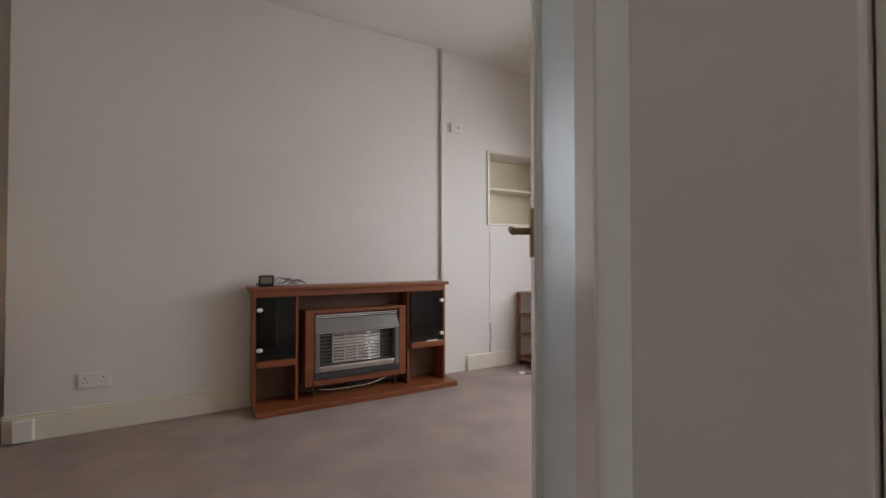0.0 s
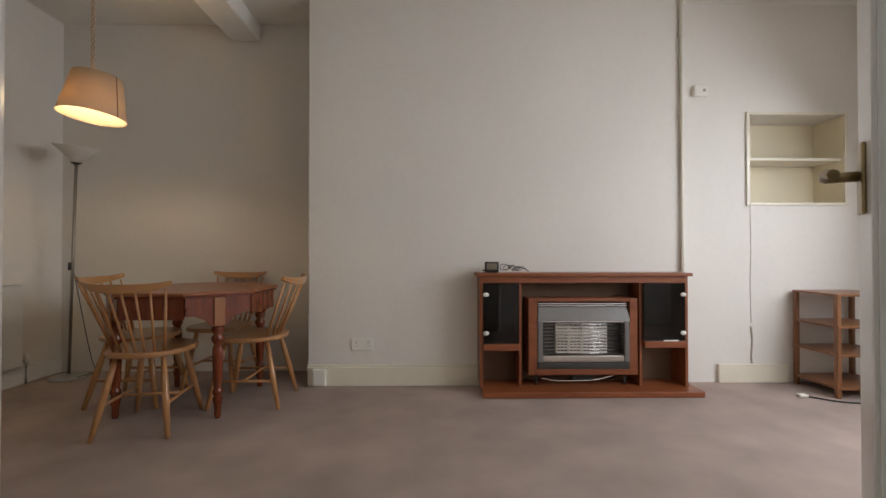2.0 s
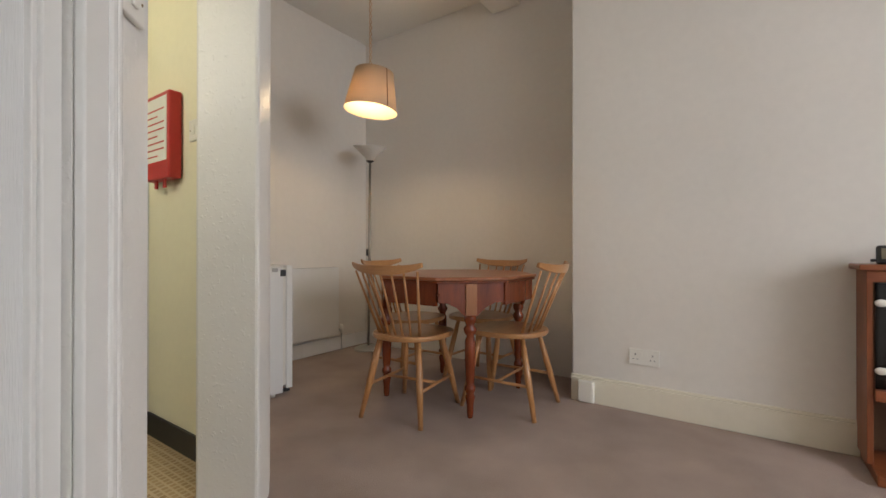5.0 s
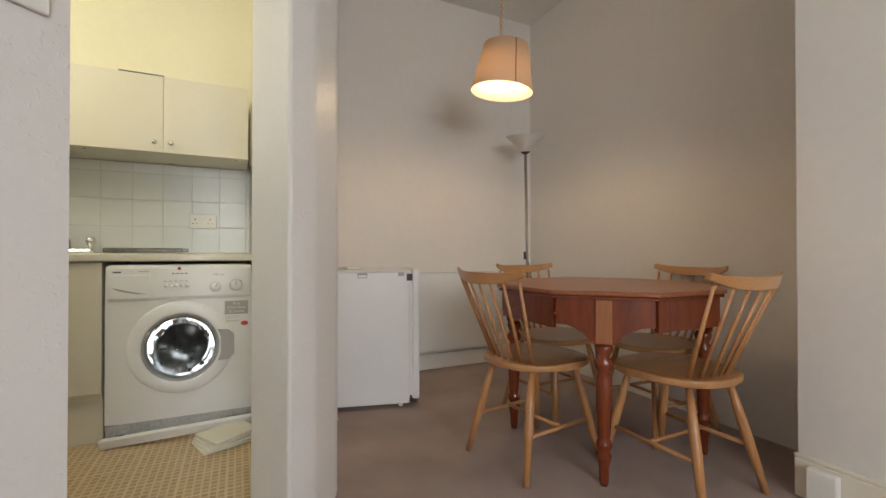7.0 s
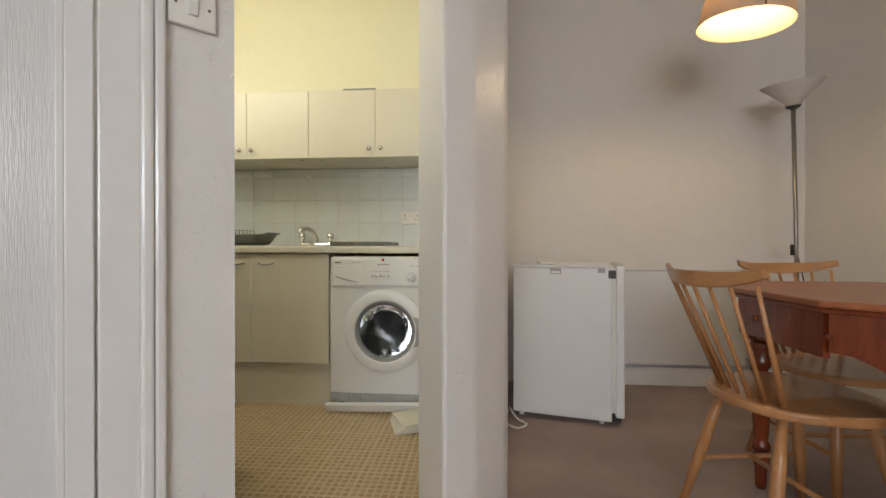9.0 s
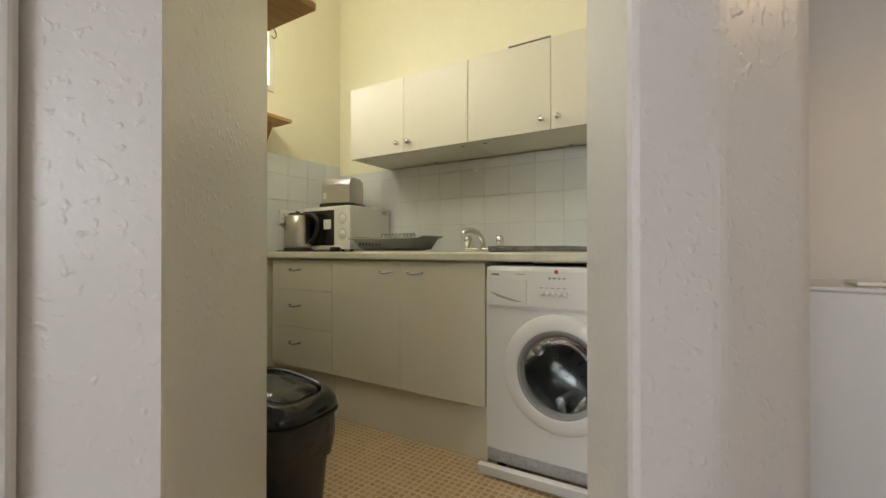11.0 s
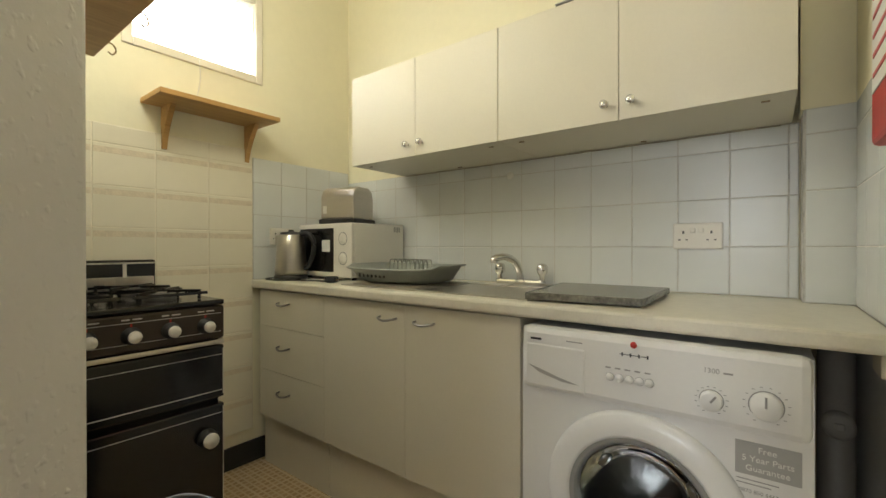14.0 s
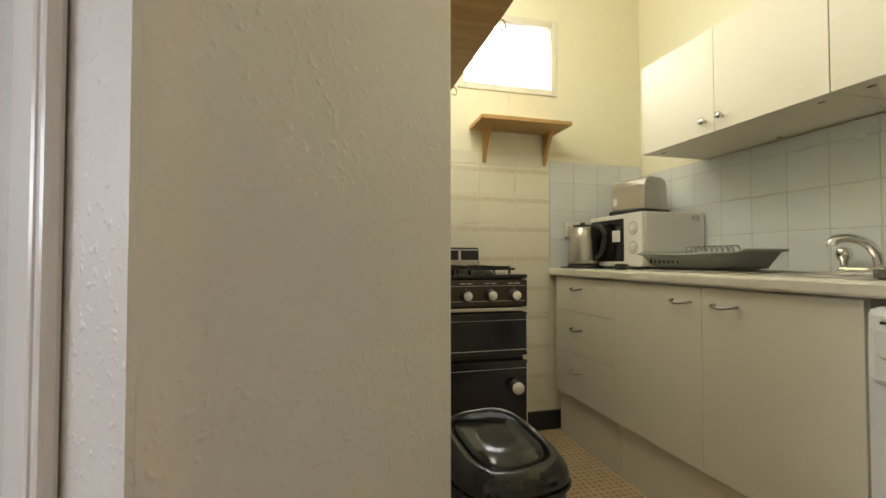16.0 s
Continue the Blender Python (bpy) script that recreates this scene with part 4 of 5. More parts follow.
for y0, y1 in ((1.289, 2.041), (2.043, 2.836)):
    ob = thing("wall_cabinet", "ivory double-door wall cabinet above the worktop", "cabinet", group="wall cabinets")
    part("body", B(((-2.655, y0, 1.412), (-2.33, y1, 1.80)), bevel=0.001), CREAMP, ob)
    mid = (y0 + y1) / 2
    for a, b, ky in ((y0 + 0.0003, mid - 0.0007, mid - 0.036), (mid + 0.0007, y1 - 0.0003, mid + 0.036)):
        d = part("door", B(((-2.329, a, 1.411), (-2.311, b, 1.801)), bevel=0.0015), CREAMP, ob)
        part("knob", lathe(bmesh.new(), [(0, 0), (0.006, 0), (0.005, 0.012), (0.013, 0.018), (0.012, 0.026), (0, 0.029)], Matrix.Translation((-2.311, ky, 1.458)) @ pose(0, 0, 0, 0, 90, 0), 14), CHROME, d, "round chrome knob")
    for x, y in ((-2.37, y0 + 0.06), (-2.37, y1 - 0.06), (-2.62, (y0 + y1) / 2)):
        part("bracket", B(((x - 0.004, y - 0.009, 1.409), (x + 0.004, y + 0.009, 1.4115))), BRASS, ob)
bm = bmesh.new()
pts = [(-2.6475, 1.31 + 0.03 * k, 1.4075 + 0.0022 * noise.noise((k * 0.6, 2, 5))) for k in range(51)]
tube(bm, pts, 0.0013, 5)
structure("trim_cabinet_joint", bm, mat("grimy_sealant", (0.34, 0.28, 0.18), 0.9, vary=0.5, scale=20), "grimy uneven sealant line under the wall cabinets")
tagged(part("hole_plug", lathe(bmesh.new(), [(0, 0.003), (0.013, 0.0025), (0.016, 0)], Matrix.Translation((-2.6515, 1.905, 1.352)) @ pose(0, 0, 0, 0, 90, 0), 18), PAPER), "small round white filler patch on the tiles", "filler patch")
tagged(part("paper_sheet", B(((-2.50, 2.25, 1.8025), (-2.305, 2.44, 1.806))), GREYLABEL), "grey leaflet lying on top of the wall cabinet", "leaflet")


def washing_machine():
    x = -2.07
    ob = thing("washing_machine", "white front-loading washing machine under the worktop", "washing machine")
    y0, y1 = 2.257, 2.852
    shell = B(((-2.6, y0, KF + 0.06), (x - 0.012, y0 + 0.02, 0.835)), ((-2.6, y1 - 0.02, KF + 0.06), (x - 0.012, y1, 0.835)), ((-2.6, y0 + 0.02, 0.80), (x - 0.012, y1 - 0.02, 0.835)), ((-2.6, y0 + 0.02, KF + 0.06), (x - 0.012, y1 - 0.02, KF + 0.08)), ((-2.6, y0 + 0.02, KF + 0.08), (-2.58, y1 - 0.02, 0.80)))
    part("body", shell, WHITE, ob)
    # front plate with a round hole
    bm = bmesh.new()
    n, my, mz, zlo, zhi = 64, 2.55, 0.455, KF + 0.082, 0.835
    hole, rim = [], []
    for k in range(n):
        a = 2 * math.pi * k / n + math.pi / n
        c, s = math.cos(a), math.sin(a)
        hole.append((my + 0.153 * c, mz + 0.153 * s))
        far = min(((y1 if c > 0 else y0) - my) / c, ((zhi if s > 0 else zlo) - mz) / s)
        rim.append((my + far * c, mz + far * s))
    lay = [[bm.verts.new((px, y, z)) for y, z in ring] for px in (x - 0.005, x - 0.0115) for ring in (hole, rim)]
    for p, q in ((lay[0], lay[1]), (lay[2], lay[3]), (lay[0], lay[2]), (lay[1], lay[3])):
        for k in range(n):
            bm.faces.new([p[k], p[(k + 1) % n], q[(k + 1) % n], q[k]])
    part("front_plate", bm, WHITE, ob)
    part("control_panel", B(((x - 0.04, y0 + 0.001, 0.676), (x + 0.008, y1 - 0.001, 0.842)), bevel=0.018), WHITE, ob)
    dr = part("detergent_drawer", B(((x + 0.0, y0 + 0.016, 0.688), (x + 0.0105, y0 + 0.172, 0.797)), bevel=0.004), WHITE, ob)
    pts = [(-0.062, 0.014), (-0.03, -0.004), (0.03, -0.018), (0.075, -0.02), (0.02, -0.008), (-0.03, 0.006)]
    m = Matrix.Translation((x + 0.0105, y0 + 0.085, 0.728)) @ pose(0, 0, 0, 90, 0, 90)
    part("drawer_grip", prism(bmesh.new(), pts, 0.0, 0.0012, 0, m), GREYLABEL, dr)
    cy, cz = 2.55, 0.455
    face = Matrix.Translation((x - 0.005, cy, cz)) @ pose(0, 0, 0, 0, 90, 0)
    ring = part("door", lathe(bmesh.new(), [(0.216, 0.001), (0.215, 0.009), (0.208, 0.015), (0.190, 0.019), (0.166, 0.022), (0.159, 0.019), (0.153, 0.008), (0.152, 0)], face, 56), WHITE, ob, "white round door ring")
    part("inner_ring", lathe(bmesh.new(), [(0.158, 0.0185), (0.148, 0.017), (0.138, 0.006), (0.136, -0.02)], face, 48), mat("grey_door_seal", (0.30, 0.30, 0.29), 0.4), ring)
    part("drum", lathe(bmesh.new(), [(0.150, 0.004), (0.146, -0.05), (0.146, -0.22), (0.05, -0.235), (0.035, -0.21), (0, -0.21)], face, 40), DRUM, ob, "polished steel drum")
    bm = bmesh.new()
    for r in range(5):
        for k in range(10 + 4 * r):
            a = 2 * math.pi * k / (10 + 4 * r) + 0.2 * r
            c = face @ Vector(((0.055 + r * 0.02) * math.cos(a), (0.055 + r * 0.02) * math.sin(a), -0.2285 if r else -0.2315))
            rod(bm, c, c + Vector((0.003, 0, 0)), 0.0035, n=6)
    part("drum_holes", bm, BLACKP, ob)
    for k in range(3):
        a = radians(90 + 120 * k + 25)
        m = face @ pose(0, 0, 0, 0, 0, math.degrees(a))
        part("drum_paddle", box(bmesh.new(), (0.10, -0.022, -0.21), (0.146, 0.022, -0.03), 0.015, m), DRUM, ob)
    bowl = part("glass_bowl", lathe(bmesh.new(), [(0.148, 0.016), (0.138, -0.002), (0.115, -0.055), (0.08, -0.085), (0, -0.09), (0, -0.083), (0.076, -0.079), (0.11, -0.05), (0.133, 0.0), (0.143, 0.018), (0.148, 0.016)], face, 40), BOWLGLASS, ring, "bulging door glass")
    bowl.visible_shadow = False
    m = face @ pose(0, 0, 0, 0, 0, 0)
    bm = bmesh.new()
    pts = [(-0.075, 0.150), (-0.07, 0.200), (-0.045, 0.222), (0.045, 0.222), (0.07, 0.200), (0.075, 0.150), (0.04, 0.168), (-0.04, 0.168)]
    prism(bm, pts, 0.022, 0.038, 0.003, face)
    part("door_grip", bm, GREYLABEL, ring, "grey door grip")
    for y, z, r, a in ((2.690, 0.732, 0.0205, 125), (2.780, 0.740, 0.0265, 90)):
        dm = Matrix.Translation((x + 0.008, y, z)) @ pose(0, 0, 0, 0, 90, 0)
        d = part("dial", lathe(bmesh.new(), [(0, 0.018), (r * 0.85, 0.018), (r * 0.97, 0.014), (r, 0)], dm, 28), WHITE, ob)
        part("dial_ring", lathe(bmesh.new(), [(r * 1.08, 0.0), (r * 1.08, 0.0012), (r * 1.01, 0.0012)], dm, 28), GREYINK, d)
        part("pointer", box(bmesh.new(), (0, -0.002, 0.0175), (r * 0.8, 0.002, 0.0195), 0, dm @ pose(0, 0, 0, 0, 0, 180 - a + 180 - 90)), GREYINK, d)
        bm = bmesh.new()
        for k in range(14):
            t = radians(30 + 300 * k / 13)
            c = Vector((0, math.sin(t) * r * 1.35, -math.cos(t) * r * 1.35))
            o = Vector((x + 0.0085, y, z)) + c
            box(bm, o - Vector((0.0004, 0.0022, 0.0006)), o + Vector((0.0006, 0.0022, 0.0006)))
        part("dial_marks", bm, GREYINK, ob)
    for k in range(5):
        bm = lathe(bmesh.new(), [(0, 0.006), (0.0072, 0.006), (0.0088, 0.003), (0.009, 0)], Matrix.Translation((x + 0.008, 2.488 + k * 0.0213, 0.744)) @ pose(0, 0, 0, 0, 90, 0), 16)
        bt = part("button", bm, WHITE, ob)
        part("button_ring", lathe(bmesh.new(), [(0.0098, 0), (0.0098, 0.0011), (0.0091, 0.0011)], Matrix.Translation((x + 0.008, 2.488 + k * 0.0213, 0.744)) @ pose(0, 0, 0, 0, 90, 0), 16), GREYINK, bt)
    part("button_marks", B(*[((x + 0.008, 2.478 + k * 0.0213, 0.7635), (x + 0.0088, 2.49 + k * 0.0213, 0.7665)) for k in range(5)]), GREYINK, ob)
    part("progress_line", B(((x + 0.008, 2.51, 0.7995), (x + 0.0088, 2.572, 0.801)), *[((x + 0.008, 2.514 + k * 0.018, 0.796), (x + 0.0089, 2.517 + k * 0.018, 0.8045)) for k in range(4)]), INK, ob)
    part("round_badge", lathe(bmesh.new(), [(0, 0.003), (0.006, 0.003), (0.0075, 0)], Matrix.Translation((x + 0.008, 2.54, 0.824)) @ pose(0, 0, 0, 0, 90, 0), 18), RED, ob, "small red badge")
    part("brand_mark", B(((x + 0.0095, y0 + 0.030, 0.807), (x + 0.0105, y0 + 0.060, 0.8125))), INK, ob)
    part("model_mark", B(((x + 0.0075, y0 + 0.125, 0.811), (x + 0.0088, y0 + 0.165, 0.8135))), GREYINK, ob)
    face_m = Matrix.Translation((x + 0.0085, 2.69, 0.788)) @ pose(0, 0, 0, 90, 0, 90)
    words("spin_speed", "1300", 0.0145, face_m, GREYINK, ob)
    part("spin_mark", B(((x + 0.0078, 2.711, 0.789), (x + 0.0088, 2.727, 0.7925))), GREYINK, ob)
    st = part("sticker", B(((x - 0.0049, 2.730, 0.594), (x - 0.0036, 2.834, 0.660))), GREYLABEL, ob, "grey guarantee sticker")
    for line, dz in (("Free", 0.641), ("5 Year Parts", 0.622), ("Guarantee", 0.603)):
        words("lettering", line, 0.0165, Matrix.Translation((x - 0.0034, 2.782, dz)) @ pose(0, 0, 0, 90, 0, 90), PAPER, st)
    part("small_print", B(*[((x - 0.0049, 2.732, 0.583 - k * 0.008), (x - 0.0042, 2.80 - 0.012 * k, 0.5848 - k * 0.008)) for k in range(2)]), GREYINK, ob)
    words("phone_number", "0870 850 6463", 0.0105, Matrix.Translation((x - 0.0045, 2.768, 0.558)) @ pose(0, 0, 0, 90, 0, 90), GREYINK, ob)
    part("oval_badge", lathe(bmesh.new(), [(0, 0.002), (0.013, 0.002), (0.014, 0)], Matrix.Translation((x - 0.005, 2.818, 0.548)) @ pose(0, 0, 0, 0, 90, 0) @ Matrix.Diagonal((0.8, 1.2, 1, 1)), 20), RED, ob, "red oval badge")
    for y in (y0 + 0.05, y1 - 0.05):
        part("foot", rod(bmesh.new(), (x - 0.04, y, KF), (x - 0.04, y, KF + 0.062), 0.018), BLACKP, ob)
    part("kick_gap", B(((x - 0.02, y0 + 0.004, KF + 0.035), (x - 0.0058, y1 - 0.004, KF + 0.0815))), DUST, ob, "dusty grey foot strip")
    return ob


washing_machine()
tagged(part("fallen_kickboard", box(bmesh.new(), (-0.012, 0, 0), (0.012, 0.62, 0.042), 0.004, pose(-2.032, 2.252, KF + 0.003, 3.2, 16, -3)), WHITE), "white kick strip fallen loose under the washing machine", "kick strip")
ob = thing("folded_cloth", "stack of cream folded cloths on the vinyl floor", "cloth", pose(-1.885, 2.73, KF, 0, 0, 20) @ Matrix.Diagonal((0.85, 0.8, 1, 1)))
for k in range(4):
    bm = box(bmesh.new(), (-0.10, -0.13, 0.001 + k * 0.013), (0.10, 0.13, 0.0125 + k * 0.013), 0.005, pose(0.006 * (k % 2), 0.008 * k, 0, 1.0 * (k % 3), 0, 4 * k))
    part("fold", bm, CLOTH, ob)


def sink():
    ob = thing("sink", "stainless steel inset sink with a drainer", "sink")
    z = 0.8955
    for a, b in (((-2.56, 1.42, z), (-2.14, 1.80, z + 0.004)), ((-2.56, 2.165, z), (-2.14, 2.24, z + 0.004)), ((-2.56, 1.80, z), (-2.49, 2.165, z + 0.004)), ((-2.2, 1.80, z), (-2.14, 2.165, z + 0.004))):
        part("rim", B((a, b), bevel=0.0015), STEEL, ob)
    part("drainer_ribs", B(*[((-2.52 + k * 0.04, 1.44, z + 0.0035), (-2.505 + k * 0.04, 1.78, z + 0.006)) for k in range(9)], bevel=0.001), STEEL, ob)
    part("bowl_floor", B(((-2.489, 1.801, z - 0.002), (-2.201, 2.164, z + 0.001))), STEEL, ob)
    t = thing("mixer_tap", "chrome mixer tap with two knobs and a swan spout", "tap")
    part("bridge", B(((-2.62, 1.875, 0.8955), (-2.575, 2.085, 0.918)), bevel=0.010), CHROME, t)
    part("spout", tube(bmesh.new(), curve_points([(-2.598, 1.98, 0.915), (-2.592, 1.978, 0.955), (-2.572, 1.966, 0.99), (-2.54, 1.945, 1.008), (-2.512, 1.925, 1.006), (-2.50, 1.916, 0.996), (-2.498, 1.914, 0.984)]), 0.0145, 10), CHROME, t)
    for y in (1.885, 2.075):
        part("knob", lathe(bmesh.new(), [(0.010, 0), (0.011, 0.02), (0.02, 0.03), (0.023, 0.045), (0.019, 0.062), (0.012, 0.067), (0, 0.068)], Matrix.Translation((-2.598, y, 0.915)), 9), CHROME, t)
    tagged(part("plug_chain", tube(bmesh.new(), curve_points([(-2.575, 2.0, 0.92), (-2.53, 2.005, 0.915), (-2.5, 2.0, 0.905), (-2.46, 1.99, 0.9)]), 0.0022, 5), CHROME), "plug chain hanging into the sink", "chain")


sink()
ob = thing("chopping_board", "dark speckled granite worktop board beside the sink", "chopping board", pose(0, 0, 0.8998))
part("slab", prism(bmesh.new(), [(-2.13, 2.235), (-2.155, 2.54), (-2.53, 2.535), (-2.52, 2.185)], 0.0, 0.02, 0.003), GRANITE, ob)


def dish_rack():
    ob = thing("dish_rack", "grey plastic dish rack on the drainer", "dish rack", pose(-2.36, 1.575, 0.902, 0, 0, 4) @ Matrix.Diagonal((0.92, 0.98, 0.82, 1)))
    def rounded(hx, hy):
        out = []
        for k in range(28):
            a = 2 * math.pi * k / 28
            c, s = math.cos(a), math.sin(a)
            out.append((hx * math.copysign(abs(c) ** 0.45, c), hy * math.copysign(abs(s) ** 0.45, s)))
        return out
    bm = bmesh.new()
    levels = [(0.12, 0.15, 0.0), (0.15, 0.185, 0.02), (0.178, 0.213, 0.074), (0.195, 0.233, 0.079), (0.195, 0.233, 0.086), (0.182, 0.219, 0.086), (0.172, 0.207, 0.072), (0.145, 0.18, 0.02), (0.115, 0.145, 0.006)]
    rings = [[bm.verts.new((x, y, z + (0.006 * (y / 0.22) ** 2 - 0.012 * (x > 0.1) if z > 0.05 else 0))) for x, y in rounded(hx, hy)] for hx, hy, z in levels]
    for p, q in zip(rings, rings[1:]):
        for k in range(28):
            bm.faces.new([p[k], p[(k + 1) % 28], q[(k + 1) % 28], q[k]]).smooth = True
    bm.faces.new(rings[0][::-1])
    bm.faces.new(rings[-1])
    part("tray", bm, RACKGREY, ob)
    for k in range(9):
        y = -0.12 + k * 0.024
        part("plate_prong", tube(bmesh.new(), curve_points([(-0.10, y, 0.006), (-0.09, y, 0.10), (-0.06, y, 0.112), (-0.035, y, 0.10), (-0.03, y, 0.006)], 4), 0.003, 6), RACKGREY, ob)
    for k in range(7):
        y = -0.13 + k * 0.022
        part("side_slot", B(((0.1605, y, 0.03), (0.1645, y + 0.009, 0.05)), bevel=0.001), DARKGREY, ob)
    part("cutlery_cup", B(((-0.13, 0.1, 0.006), (-0.03, 0.165, 0.078)), bevel=0.012), RACKGREY, ob)
    return ob


dish_rack()


def kettle():
    ob = thing("kettle", "brushed steel electric kettle with a black handle", "kettle", pose(-2.215, 0.96, 0.896, 0, 0, 115) @ Matrix.Diagonal((1.06, 1.06, 1.04, 1)))
    part("base", lathe(bmesh.new(), [(0, 0), (0.072, 0), (0.074, 0.014), (0.066, 0.02), (0, 0.02)], None, 28), BLACKP, ob)
    part("jug", lathe(bmesh.new(), [(0, 0.0205), (0.068, 0.0205), (0.070, 0.04), (0.063, 0.14), (0.056, 0.195), (0.05, 0.203), (0, 0.204)], None, 32), STEEL, ob)
    part("lid", lathe(bmesh.new(), [(0.048, 0.2045), (0.045, 0.214), (0.012, 0.217), (0.012, 0.226), (0, 0.227)], None, 24), BLACKP, ob)
    part("spout", prism(bmesh.new(), [(-0.048, -0.02), (-0.082, 0.0), (-0.048, 0.02)], 0.155, 0.2, 0.004), STEEL, ob)
    part("handle", tube(bmesh.new(), curve_points([(0.045, 0, 0.205), (0.085, 0, 0.205), (0.112, 0, 0.17), (0.108, 0, 0.11), (0.085, 0, 0.06), (0.066, 0, 0.05)]), 0.011, 10), BLACKP, ob)
    return ob


kettle()


def microwave():
    ob = thing("microwave", "white microwave oven with two dials", "microwave", pose(-2.47, 1.1, 0.8965))
    part("case", B(((-0.17, -0.2, 0.012), (0.155, 0.2, 0.262)), bevel=0.006), WHITEP, ob)
    part("front", B(((0.1555, -0.2, 0.012), (0.172, 0.2, 0.262)), bevel=0.005), WHITEP, ob)
    part("window", B(((0.1722, -0.185, 0.035), (0.1742, 0.075, 0.24)), bevel=0.001), BLACK, ob)
    part("label", B(((0.1743, -0.01, 0.13), (0.1749, 0.05, 0.185))), PAPER, ob)
    for z in (0.19, 0.10):
        d = part("dial", lathe(bmesh.new(), [(0, 0.008), (0.006, 0.009), (0.018, 0.0085), (0.021, 0)], Matrix.Translation((0.172, 0.14, z)) @ pose(0, 0, 0, 0, 90, 0), 22), WHITEP, ob)
        part("dial_ring", lathe(bmesh.new(), [(0.030, 0.0), (0.030, 0.001), (0.027, 0.001)], Matrix.Translation((0.172, 0.14, z)) @ pose(0, 0, 0, 0, 90, 0), 22), GREYINK, d)
    part("vent", B(*[((-0.14 + k * 0.012, 0.1995, 0.225), (-0.134 + k * 0.012, 0.2008, 0.25)) for k in range(4)]), GREYINK, ob)
    for x, y in ((-0.14, -0.17), (0.13, -0.17), (-0.14, 0.17), (0.13, 0.17)):
        part("foot", rod(bmesh.new(), (x, y, 0), (x, y, 0.013), 0.012), BLACKP, ob)
    return ob


microwave()
ob = thing("toaster", "steel toaster standing on the microwave", "toaster", pose(-2.455, 1.085, 1.159, 0, 0, 14) @ Matrix.Diagonal((1.1, 0.76, 1.08, 1)))
part("base", B(((-0.085, -0.14, 0), (0.085, 0.14, 0.025)), bevel=0.006), BLACKP, ob)
bm = prism(bmesh.new(), [(-0.078, 0.0), (0.078, 0.0), (0.078, 0.10), (0.066, 0.132), (0.04, 0.146), (-0.04, 0.146), (-0.066, 0.132), (-0.078, 0.10)], -0.128, 0.128, 0.006, Matrix.Translation((0, 0, 0.0255)) @ pose(0, 0, 0, 90, 0, 0))
part("shell", bm, STEEL, ob, "brushed steel shell")
part("slot", B(((-0.03, -0.10, 0.170), (-0.008, 0.10, 0.1725)), ((0.008, -0.10, 0.170), (0.03, 0.10, 0.1725))), BLACK, ob)
part("sticker", B(((0.0785, -0.11, 0.05), (0.0795, -0.08, 0.085))), PAPER, ob)
tagged(part("appliance_cable", tube(bmesh.new(), curve_points([(-2.2, 0.88, 0.9), (-2.12, 0.9, 0.8995), (-2.1, 1.0, 0.8995), (-2.16, 1.12, 0.8995), (-2.2, 1.25, 0.9)]), 0.0034, 6), BLACKP), "black appliance cable lying on the worktop", "cable")
ob = thing("cable_plug", "black three-pin plug lying on the worktop", "plug", pose(-2.2, 1.285, 0.896, 0, 0, 25))
part("plug_body", B(((-0.022, -0.025, 0), (0.022, 0.025, 0.026)), bevel=0.008), BLACKP, ob)
part("pin", B(((-0.012, 0.024, 0.01), (-0.006, 0.042, 0.014)), ((0.006, 0.024, 0.01), (0.012, 0.042, 0.014))), BRASS, ob)


